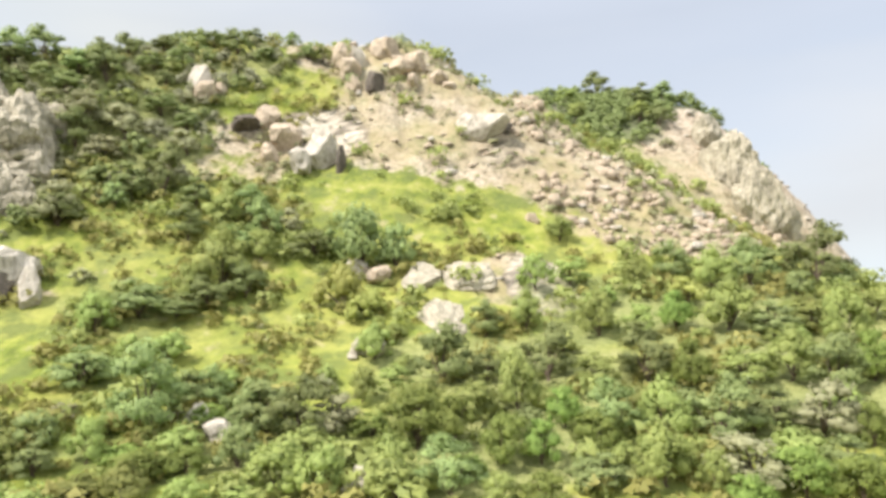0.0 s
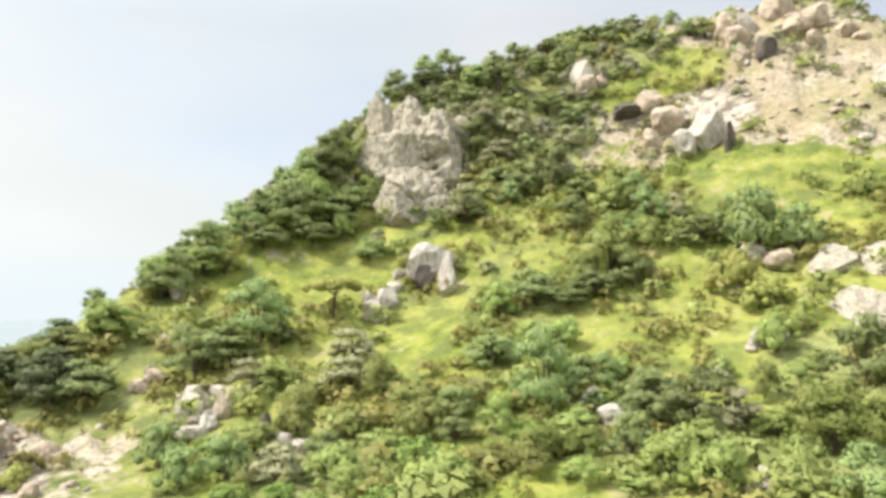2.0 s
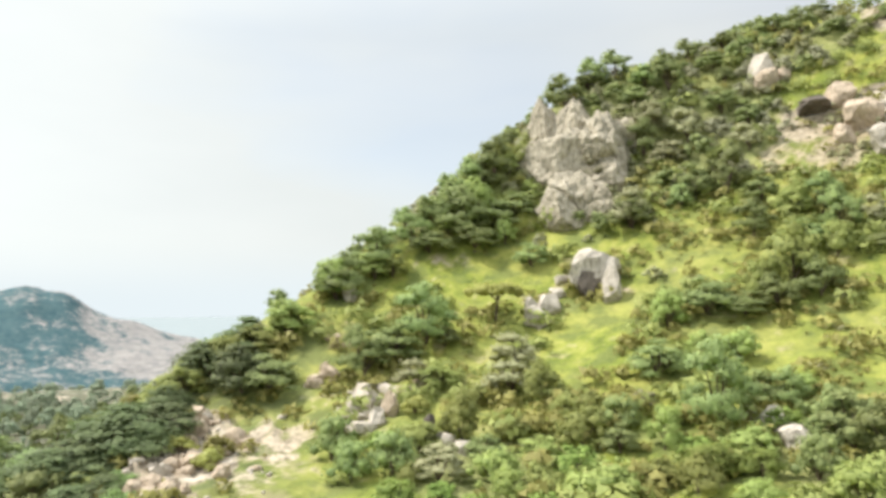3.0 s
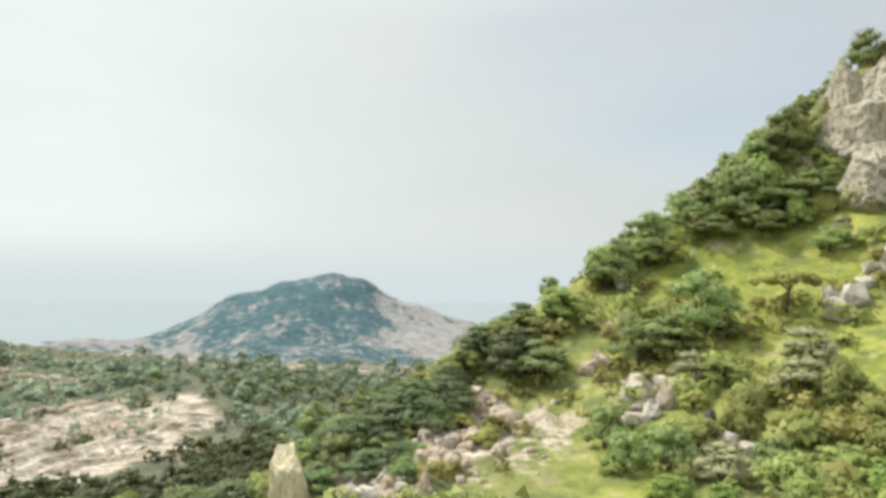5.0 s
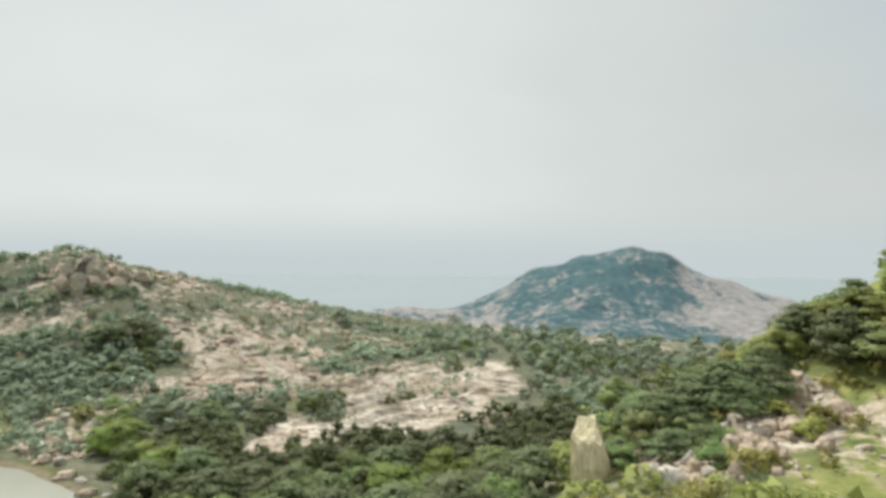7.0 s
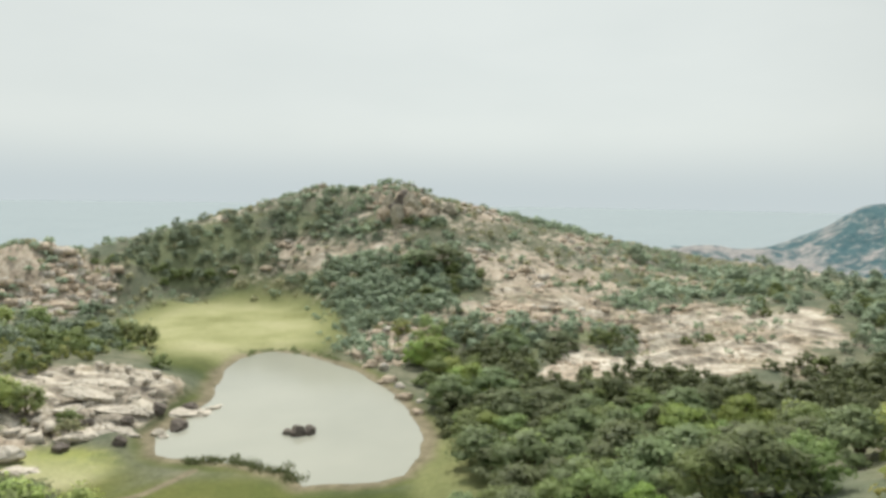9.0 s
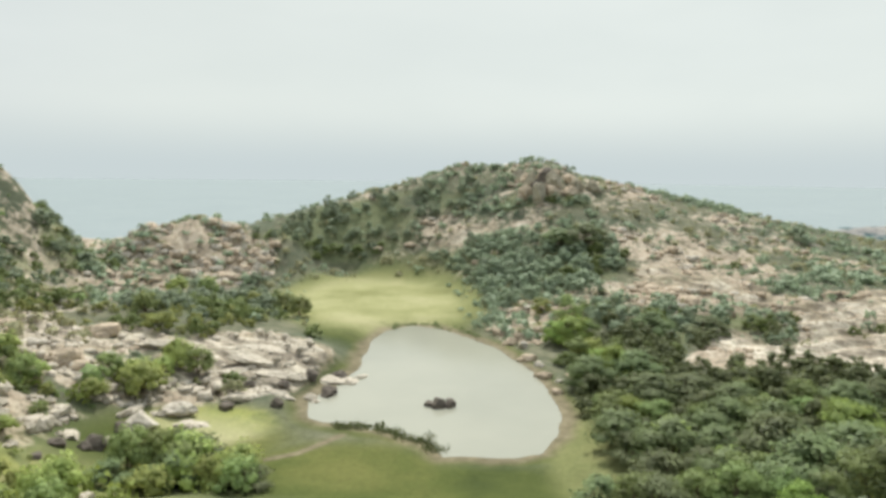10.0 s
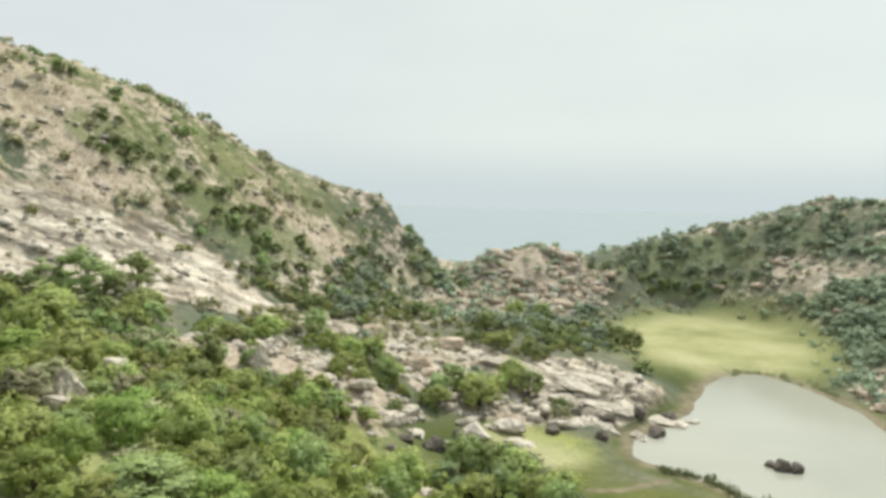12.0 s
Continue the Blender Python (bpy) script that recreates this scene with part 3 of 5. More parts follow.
# the hill above and its spur
WOOD_PATCHES = [
    (335, 78, 34, 22, 1), (350, 62, 26, 18, 0.95), (0, 53, 34, 8, 0.9), (32, 54, 24, 8, 0.85), (10, 58, 30, 14, 0.6), (20, 82, 24, 10, 0.55),
    (30, 108, 20, 14, 0.6), (26, 136, 30, 12, 0.8), (50, 108, 16, 14, 0.7), (70, 95, 26, 18, 1), (66, 84, 12, 7, 0.9), (40, 62, 22, 10, 0.5),
    (346, 185, 30, 12, 0.9), (346, 166, 16, 14, 1), (32, 120, 24, 16, 1), (24, 116, 16, 14, 0.95), (18, 131, 18, 9, 0.85)]
# the valley and its slab
WOOD_PATCHES += [
    (97, 80, 27, 32, 1), (97, 108, 30, 20, 1), (106, 120, 12, 20, 1), (80, 122, 14, 26, 0.95), (74, 150, 30, 40, 0.8), (109, 118, 9, 44, 1),
    (106, 90, 10, 30, 1), (80, 240, 60, 60, 0.7), (93, 98, 26, 16, 1), (79, 145, 12, 26, 0.9), (106, 150, 10, 13, 1), (111, 158, 7, 8, 0.9),
    (103, 160, 16, 8, 1)]
# the ridge, the meadow and the knoll
WOOD_PATCHES += [
    (122, 205, 34, 14, 0.9), (142.5, 172, 21, 32, 1), (128, 255, 40, 14, 0.6), (117, 190, 20, 14, 0.85), (126, 214, 18, 8, 0.9), (131, 245, 30, 18, 1),
    (135, 236, 20, 9, 1), (124, 215, 22, 10, 1), (126, 252, 22, 12, 0.9), (112.4, 199, 13, 18, 0.85), (118.8, 182, 13, 18, 1), (117.5, 239.3, 16, 6, 1), (114.1, 239.3, 8, 5, 0.9)]
# the shore rocks and the hill beyond
WOOD_PATCHES += [
    (178, 62, 34, 24, 1), (168, 84, 18, 14, 0.7), (152, 205, 12, 50, 0.8), (163, 162, 26, 14, 0.7), (156, 100, 20, 16, 0.55), (148, 132, 14, 8, 0.6),
    (160, 150, 26, 10, 0.7), (168, 166, 26, 9, 0.75), (176.8, 165, 10, 7, 1), (169.7, 164, 12, 7, 1), (161.5, 170, 13, 10, 0.8), (156, 182, 13, 16, 1),
    (179, 114, 14, 9, 1), (165, 158, 14, 6, 0.9), (159, 113, 6, 8, 0.9), (148, 112, 6, 5, 1)]


def build_ground():
    az = np.concatenate([np.arange(-36, 206, 0.3), np.arange(206, 324, 2.0)])
    rr = [6.0]
    while rr[-1] < 4700:
        r = rr[-1]
        rr.append(r + (3 if r < 36 else 0.55 if r < 120 else 0.6 if r < 170 else 1.3 if r < 300 else 6 if r < 620 else 0.12 * r))
    rr = np.array(rr)
    r, a = np.meshgrid(rr, np.radians(az), indexing="ij")
    x, y = -np.sin(a) * r, np.cos(a) * r
    z = height(x, y)
    verts = np.concatenate([[[0, 0, float(height(0.0, 0.1))]], np.stack([x, y, z], -1).reshape(-1, 3)])
    faces = sheet(len(rr), len(az), True) + 1
    me = mesh_from("ground", verts, faces[:, ::-1], GROUND, True)
    fan = bmesh.new()
    fan.from_mesh(me)
    fan.verts.ensure_lookup_table()
    n = len(az)
    for k in range(n):
        fan.faces.new((fan.verts[0], fan.verts[1 + k], fan.verts[1 + (k + 1) % n]))
    bmesh.ops.recalc_face_normals(fan, faces=fan.faces[:])
    fan.to_mesh(me)
    fan.free()
    vx, vy = verts[:, 0], verts[:, 1]
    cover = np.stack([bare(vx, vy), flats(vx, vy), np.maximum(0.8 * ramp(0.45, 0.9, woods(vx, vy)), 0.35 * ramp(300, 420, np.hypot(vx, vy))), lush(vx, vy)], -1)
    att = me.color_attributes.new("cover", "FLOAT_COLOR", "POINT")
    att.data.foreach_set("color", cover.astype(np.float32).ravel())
    smooth_rock = me.attributes.new("sheet", "FLOAT", "POINT")
    smooth_rock.data.foreach_set("value", sheets(vx, vy).astype(np.float32))
    # share of the haze-coloured plain, growing with distance
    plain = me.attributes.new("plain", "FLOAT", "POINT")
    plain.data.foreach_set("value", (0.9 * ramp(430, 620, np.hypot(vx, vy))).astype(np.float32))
    mud = me.attributes.new("mud", "FLOAT", "POINT")
    mud.data.foreach_set("value", np.maximum(ramp(3.0, 0.6, np.abs(shore_gap(vx, vy)) + 2.0 * (fbm(vx, vy, 5, 3, 1) - 0.5)), ramp(0.9, 0.3, ditch_gap(vx, vy))).astype(np.float32))
    return tagged(new("ground", me), "grassy and rocky hillsides round a hollow, running out to the plain", "ground", kind="structure")


build_ground()


def build_water():
    ring = []
    n = len(SHORE_XY)
    for k in range(n):
        p0, p1, p2, p3 = (SHORE_XY[(k + j - 1) % n] for j in range(4))
        for s in range(8):
            t = s / 8
            ring.append(0.5 * ((2 * p1) + (p2 - p0) * t + (2 * p0 - 5 * p1 + 4 * p2 - p3) * t * t + (3 * p1 - p0 - 3 * p2 + p3) * t ** 3))
    bm = bmesh.new()
    mid = np.mean(ring, axis=0)
    verts = [bm.verts.new((*(mid + (p - mid) * 1.06), 0.02)) for p in ring]
    bm.faces.new(verts)
    bmesh.ops.recalc_face_normals(bm, faces=bm.faces[:])
    if bm.faces[:][0].normal.z < 0:
        bmesh.ops.reverse_faces(bm, faces=bm.faces[:])
    me = bpy.data.meshes.new("water")
    bm.to_mesh(me)
    bm.free()
    me.materials.append(WATER)
    return tagged(new("water", me), "still, pale muddy water of a small hill pond", "pond", kind="structure")


build_water()


# ---------------------------------------------------------------- far hill
def far_hill_material():
    m, n, l, b = material("far_hill_hazed", 0.95, 0.05)
    big, mid = grain(n, l, 34.0, 7.0, 0.72), grain(n, l, 8.0, 6.0, 0.75)
    # both colours are tinted blue and grey to paint in the distance haze
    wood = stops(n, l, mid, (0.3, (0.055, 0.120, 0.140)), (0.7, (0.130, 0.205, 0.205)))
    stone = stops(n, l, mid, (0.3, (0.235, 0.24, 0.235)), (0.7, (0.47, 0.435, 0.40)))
    att = n.new("ShaderNodeAttribute")
    att.attribute_name = "rock"
    edge = math_node(n, l, "ADD", att.outputs["Fac"], math_node(n, l, "MULTIPLY", math_node(n, l, "SUBTRACT", big, 0.48), 3.6))
    edge = math_node(n, l, "ADD", edge, math_node(n, l, "MULTIPLY", math_node(n, l, "SUBTRACT", mid, 0.5), 2.1))
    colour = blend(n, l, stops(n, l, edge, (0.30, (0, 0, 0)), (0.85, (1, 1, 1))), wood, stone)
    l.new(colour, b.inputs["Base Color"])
    bump(n, l, b, mid, 1.0, 6.0)
    return m


def build_far_hill():
    n = 150
    u, v = np.meshgrid(np.linspace(-440, 440, n), np.linspace(-260, 260, n), indexing="ij")
    cx, cy = at(76, 800)
    a = math.radians(76)
    x, y = cx + u * math.cos(a) - v * math.sin(a), cy + u * math.sin(a) + v * math.cos(a)
    # crest: metres across from the middle, height above the plain
    crest = np.interp(u + 14 * (fbm(x, y, 70, 2, 3) - 0.5), [-330, -230, -188, -143, -92, -47, 0, 23, 49, 74, 106, 145, 186, 225, 330], [0, 4, 9, 27, 60, 77, 87, 90, 85, 67, 57, 43, 28, 14, 0])
    foot = 26 * np.exp(-((v + 130) / 70) ** 2) * (0.4 + fbm(x, y, 90, 3, 5)) * ramp(330, 200, np.abs(u))
    z = np.maximum(crest * np.exp(-(np.abs(v) / 130) ** 1.7), foot)
    z = z * (0.9 + 0.2 * fbm(x, y, 60, 4, 2)) + 11 * (fbm(x, y, 30, 4, 1) - 0.5) - 31 - 10 * ramp(300, 430, np.abs(u)) - 10 * ramp(190, 260, np.abs(v))
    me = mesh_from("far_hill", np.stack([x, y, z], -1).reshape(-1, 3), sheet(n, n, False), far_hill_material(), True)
    rock = me.attributes.new("rock", "FLOAT", "POINT")
    face = np.clip(1.2 * ramp(25, 135, u) * ramp(200, 150, np.abs(v)) + 0.36 * ramp(66, 84, z + 31) + 0.40 * ramp(-40, -120, u) + 0.34 * ramp(-100, -140, v), 0, 1)
    rock.data.foreach_set("value", face.ravel().astype(np.float32))
    return tagged(new("far_hill", me), "distant hazy blue-green wooded hill with pale rock", "hill", kind="structure")


build_far_hill()


# ---------------------------------------------------------------- plants
def leaf_cloud(rng, lobes, count, size, middle, fill=0.4):
    """Leaf clumps: small tilted triangles through a set of lobes (x, y, z, rx, ry, rz); points, faces and soft normals that follow
    the lobe and the whole crown about its middle."""
    lobes = np.array(lobes)
    weight = lobes[:, 3] * lobes[:, 4] + lobes[:, 3] * lobes[:, 5]
    pick = rng.choice(len(lobes), count, p=weight / weight.sum())
    d = rng.normal(size=(count, 3))
    d /= np.linalg.norm(d, axis=1)[:, None]
    d[:, 2] = np.where(d[:, 2] < -0.45, -d[:, 2], d[:, 2])
    lb = lobes[pick]
    c = lb[:, :3] + d * lb[:, 3:] * (fill + (1.18 - fill) * np.sqrt(rng.rand(count)))[:, None]
    out = c - np.asarray(middle)
    out /= np.linalg.norm(out, axis=1)[:, None] + 1e-6
    base = 0.6 * d + 0.7 * out
    nrm = base + rng.normal(size=(count, 3)) * 0.45
    nrm /= np.linalg.norm(nrm, axis=1)[:, None]
    side = np.cross(nrm, rng.normal(size=(count, 3)))
    side /= np.linalg.norm(side, axis=1)[:, None]
    up = np.cross(nrm, side)
    s = size * (0.5 + 1.0 * rng.rand(count))[:, None]
    v = np.stack([c - side * s - up * s * 0.6, c + side * s * 1.1 - up * s * 0.35, c + up * s * 1.15], 1).reshape(-1, 3)
    soft = base + 0.5 * nrm
    soft /= np.linalg.norm(soft, axis=1)[:, None]
    return v, np.arange(len(v)).reshape(-1, 3), np.repeat(soft, 3, axis=0)


def core_cloud(rng, lobes, shrink=0.6, rings=3, segs=6):
    """Lumpy bodies inside the lobes that keep the crown dense; points, faces and normals."""
    verts, faces, normals = [], [], []
    for x, y, z, rx, ry, rz in lobes:
        base = len(verts)
        for i in range(rings + 1):
            th = math.pi * (0.04 + 0.92 * i / rings)
            for j in range(segs):
                ph = 2 * math.pi * (j + 0.5 * (i % 2)) / segs
                k = shrink * rng.uniform(0.75, 1.15)
                n = (math.sin(th) * math.cos(ph), math.sin(th) * math.sin(ph), math.cos(th))
                verts.append((x + rx * k * n[0], y + ry * k * n[1], z + rz * k * n[2]))
                normals.append(n)
        for i in range(rings):
            for j in range(segs):
                a, b = base + i * segs + j, base + i * segs + (j + 1) % segs
                faces += [(a, a + segs, b + segs), (a, b + segs, b)]
    return np.array(verts), np.array(faces), np.array(normals)


def soft_mesh(name, verts, faces, normals, mat):
    me = mesh_from(name, verts, faces, mat, True)
    me.normals_split_custom_set_from_vertices([tuple(v) for v in np.asarray(normals, float)])
    return me


def crown_mesh(name, seed, lobes, count, size, mat):
    rng = np.random.RandomState(seed)
    reach = np.array(lobes)
    middle = (reach[:, 0].mean(), reach[:, 1].mean(), 0.55 * reach[:, 2].mean())
    v1, f1, n1 = core_cloud(rng, lobes)
    v2, f2, n2 = leaf_cloud(rng, lobes, count, size, middle)
    return soft_mesh(name, np.concatenate([v1, v2]), np.concatenate([f1, f2 + len(v1)]), np.concatenate([n1, n2]), mat)


def tube(verts, faces, path, segs=6):
    """A tapered limb through rows of x, y, z, radius."""
    base = len(verts)
    for k, (x, y, z, r) in enumerate(path):
        p0, p1 = Vector(path[max(0, k - 1)][:3]), Vector(path[min(len(path) - 1, k + 1)][:3])
        q = (p1 - p0).to_track_quat("Z", "Y")
        for j in range(segs):
            a = 2 * math.pi * j / segs
            verts.append(tuple(Vector((x, y, z)) + q @ Vector((math.cos(a) * r, math.sin(a) * r, 0))))
    for k in range(len(path) - 1):
        for j in range(segs):
            a, b = base + k * segs + j, base + k * segs + (j + 1) % segs
            faces.append((a, b, b + segs, a + segs))


def crown_lobes(rng, tall, wide, low):
    """Uneven puffs of leaves over a dome, a few of them standing out of it, with gaps between."""
    n = rng.randint(17, 24)
    lobes = []
    push = rng.uniform(-0.10, 0.10, 2) * wide
    for k in range(n):
        a, e = 2.4 * k + rng.uniform(-0.6, 0.6), math.radians(88 * (1 - ((k + 0.2) / n) ** 0.75)) * rng.uniform(0.65, 1.15)
        r = wide / 2 * rng.uniform(0.17, 0.42)
        q = (wide / 2 - 0.7 * r) * math.cos(e) * rng.uniform(0.70, 1.20)
        z = tall * low + 0.6 * r + (tall * (1 - low) - 1.4 * r) * min(0.95, max(0.0, math.sin(e))) * rng.uniform(0.70, 1.14)
        lobes.append((math.cos(a) * q + push[0] * z / tall, math.sin(a) * q + push[1] * z / tall, z, r * rng.uniform(0.85, 1.3), r * rng.uniform(0.85, 1.3), r * rng.uniform(0.6, 0.9)))
    return lobes


def make_tree(seed, tall, wide, mat, label, leaves=2000, category="tree", low=0.07):
    """A tree or bush at the origin: an empty with a trunk of limbs and a crown."""
    rng = np.random.RandomState(seed)
    kind = "tree" if category == "tree" else "bush"
    root = tagged(new(kind), label, category)
    lobes = crown_lobes(rng, tall, wide, low)
    crown = new("crown", crown_mesh("crown", seed, lobes, leaves, 0.016 * (wide + tall) / 2 + 0.035, mat))
    verts, faces = [], []
    lean = rng.uniform(-0.12, 0.12, 2) * tall
    fork = tall * low * (1.0 if kind == "tree" else 0.4)
    r0 = 0.028 * tall + 0.04
    tube(verts, faces, [(0, 0, -0.8, r0 * 1.3), (0, 0, 0.1, r0), (lean[0] * 0.5, lean[1] * 0.5, fork, r0 * 0.75), (lean[0], lean[1], tall * 0.62, r0 * 0.3)], 7)
    for x, y, z, rx, ry, rz in lobes[1:6]:
        tube(verts, faces, [(lean[0] * 0.5, lean[1] * 0.5, fork * 0.9, r0 * 0.55), (x * 0.55, y * 0.55, (fork + z) / 2, r0 * 0.36), (x, y, z, r0 * 0.14)], 5)
    trunk = new("trunk", mesh_from("trunk", verts, faces, BARK, True))
    for ob in (crown, trunk):
        ob.parent = root
    return root


class Planter:
    """Places copies of a few master plants; the first of each stands where it is first used."""

    def __init__(self):
        self.masters, self.used, self.spots = {}, set(), []

    def master(self, key, *args, **kw):
        self.masters[key] = make_tree(*args, **kw)

    def free(self, x, y, r):
        return all((x - a) ** 2 + (y - b) ** 2 > (0.62 * (r + c)) ** 2 for a, b, c in self.spots)

    def plant(self, key, x, y, scale=1.0, stretch=1.0, radius=2.0, group="trees on the hillsides"):
        self.spots.append((x, y, radius))
        spin = (x * 37.7 + y * 91.3) % 360
        m = pose(x, y, float(height(x, y)) - 0.12 * scale, 0, 0, spin) @ Matrix.Diagonal((scale, scale, scale * stretch, 1))
        ob = self.masters[key]
        if key in self.used:
            ob = copy_thing(ob, m)
        else:
            self.used.add(key)
            ob.matrix_basis = m
        ob["group"] = group
        return ob


GARDEN = Planter()
GARDEN.master("dark_a", 11, 5.6, 6.0, LEAF_DARK, "broad dark green tree with a dense uneven crown")
GARDEN.master("dark_b", 12, 6.2, 5.4, LEAF_DARK, "dark green tree with a lumpy crown on short trunk")
GARDEN.master("mid_a", 13, 5.4, 6.4, LEAF_MID, "spreading green tree with a rounded leafy crown")
GARDEN.master("mid_b", 14, 6.0, 5.2, LEAF_MID, "green hillside tree with several leafy lobes")
GARDEN.master("mid_c", 15, 4.8, 5.6, LEAF_MID, "low green tree with a wide open crown")
GARDEN.master("deep_a", 31, 5.4, 6.0, LEAF_DEEP_SHADE, "deep green valley tree with a dense crown")
GARDEN.master("deep_b", 32, 6.0, 5.4, LEAF_DEEP_SHADE, "deep green valley tree with an uneven crown")
GARDEN.master("valley_a", 35, 5.6, 6.0, LEAF_VALLEY, "green valley tree with a full lumpy crown")
GARDEN.master("valley_b", 36, 5.0, 5.4, LEAF_VALLEY, "low green valley tree with a broad crown")
GARDEN.master("bright_a", 16, 5.6, 6.2, LEAF_BRIGHT, "fresh bright green tree with a full crown")
GARDEN.master("bright_b", 17, 4.6, 5.6, LEAF_BRIGHT, "bright green low tree, thick with new leaves")
GARDEN.master("grey_a", 18, 4.8, 4.8, LEAF_GREY, "grey-green thorny tree with a thin crown", leaves=900)
GARDEN.master("bush_dark", 21, 2.3, 3.2, LEAF_DARK, "dark green bush growing close to the ground", leaves=900, category="bush", low=0.04)
GARDEN.master("bush_mid", 22, 2.1, 3.4, LEAF_MID, "rounded green bush growing on the slope", leaves=900, category="bush", low=0.04)
GARDEN.master("bush_bright", 26, 2.6, 3.2, LEAF_BRIGHT, "fresh bright green bush, thick with new leaves", leaves=900, category="bush", low=0.04)
GARDEN.master("bush_dry", 23, 1.6, 2.8, LEAF_DRY, "yellow-green bush among dry grass", leaves=420, category="bush", low=0.03)
GARDEN.master("bush_grey", 24, 2.0, 2.8, LEAF_GREY, "grey-green scrub bush among rocks", leaves=420, category="bush", low=0.04)


GARDEN.master("flat", 25, 5.2, 7.5, LEAF_DRY, "flat-topped thorn tree with a bare leaning trunk", leaves=420, low=0.55)


def plant_all(key, rows, group="trees on the hillsides"):
    for x, y, s, *slender in rows:
        GARDEN.plant(key, x, y, s, slender[0] if slender else 0.78 + 0.25 * ((x * 3.7 + y * 1.9) % 1), 2.6 * s, group)


# the trees and bushes that stand out: x, y, size, slenderness
plant_all("dark_a", [(-67.6, 110.9, 1.06, 1.01), (-54, 121.2, 0.9, 0.88), (-44.8, 120.3, 0.79, 1.1), (-36.7, 126.5, 0.9, 0.88), (-27.8, 133.4, 0.52, 0.95), (-54.3, 113.5, 1.2, 0.95), (-54.3, 103.1, 0.95, 1.1), (-38.7, 97.5, 1, 1.25), (-32.8, 89.9, 0.91, 0.87), (-26.3, 95.4, 0.81, 1.1), (-23, 92.6, 0.78, 1.25), (-22.9, 81.3, 0.81, 0.95), (-26.1, 78.3, 0.79, 0.79), (-22.9, 54.3, 0.96, 1.25), (-19.8, 60.8, 0.52, 1.1), (-11.4, 55, 0.84, 1), (-16.1, 56.4, 0.64, 1.1), (-0.6, 65, 0.97, 1), (4.2, 74.5, 0.61, 1.1), (28.4, 87.8, 0.88, 0.95), (37.6, 86.4, 1.03, 0.97), (45.7, 86.1, 1.2, 1.1), (9.3, 65.4, 0.9, 0.99), (18, 63.3, 0.9, 0.99)])
plant_all("dark_a", [(32.1, 59, 0.82, 0.98), (12.5, 53.5, 0.75, 0.99), (20.3, 53.1, 0.93, 0.92), (0.1, 47, 0.77, 0.83), (-76.1, 65, 1.23, 0.86), (-75.3, 71.6, 1.13, 0.83), (-72.5, 84.1, 1.06, 1.1), (-70.1, 105, 1.2, 0.87), (-64.6, 113.8, 1.07, 0.92), (-57.7, 57, 1.22, 0.95), (-59.1, 49.2, 0.94, 0.98)])
plant_all("dark_b", [(-57.2, 117.6, 0.99, 0.72), (-49, 124.8, 1.12, 0.65), (-41.6, 128.9, 1.23, 0.64), (-35.8, 133.5, 1.05, 0.72), (-24.3, 129.2, 0.8, 1.01), (-58.6, 109.4, 1.13, 0.82), (-49.1, 119, 1.17, 0.6), (-45, 112.3, 1.28, 0.77), (-40.3, 110.6, 0.89, 1.08), (-42.7, 95.9, 1.11, 1.15), (-33.9, 96.3, 0.93, 1.05), (-48.3, 88.4, 1.3, 0.9), (-26.8, 89.3, 1.27, 0.6), (-16.4, 90.9, 1.4, 0.63), (-32.1, 74.9, 1.23, 0.81), (-28.9, 75.9, 1.11, 0.6), (-31.6, 62.1, 1.16, 0.73), (-22, 60.1, 0.87, 0.8), (-14.3, 56.3, 1.14, 0.9), (3.6, 65.7, 0.7, 1.02), (44.3, 91.6, 1.39, 0.6), (47.5, 84.6, 0.88, 1.05), (33.2, 71.8, 1.08, 0.8), (25.4, 55.9, 0.84, 0.8)])
plant_all("dark_b", [(9.8, 47.6, 0.88, 0.6), (26.3, 47.5, 0.74, 0.9), (-28.2, 48.8, 0.6, 0.9), (-73.4, 56.7, 1.26, 0.9), (-75.3, 76.1, 1.13, 0.7), (-72.9, 100.5, 1.13, 0.75), (-68.6, 110.4, 1.18, 0.75), (-58.2, 112.9, 1.15, 0.9), (-65.7, 84.7, 1.3, 0.78), (-66.9, 76.3, 1.69, 0.6), (-57.3, 77.2, 1.02, 0.77), (-58.2, 52.3, 1.42, 0.75), (-55.8, 58.2, 0.73, 0.75), (-36.7, 42.8, 0.68, 0.78)])
plant_all("mid_b", [(-21.2, 129.4, 0.82, 0.78), (-4.6, 64, 0.81, 0.89), (15.7, 87.4, 1.25, 0.79), (45, 74.1, 1.09, 0.78), (37.6, 72.5, 1.15, 0.89), (13.5, 63.3, 1.02, 0.8), (25.7, 61.3, 1.15, 0.81), (-24, 45.8, 0.89, 0.6), (-13.3, 44.9, 0.59, 0.6), (-73.1, 65.9, 1.08, 0.76), (-71.5, 75.9, 0.98, 0.89), (-71.7, 89.7, 1.26, 0.83), (-65.5, 88.5, 0.87, 1.07), (-49.5, 50.9, 1.12, 0.62), (-41.8, 40.6, 0.92, 0.8), (-33.5, 45.4, 0.89, 0.62)])
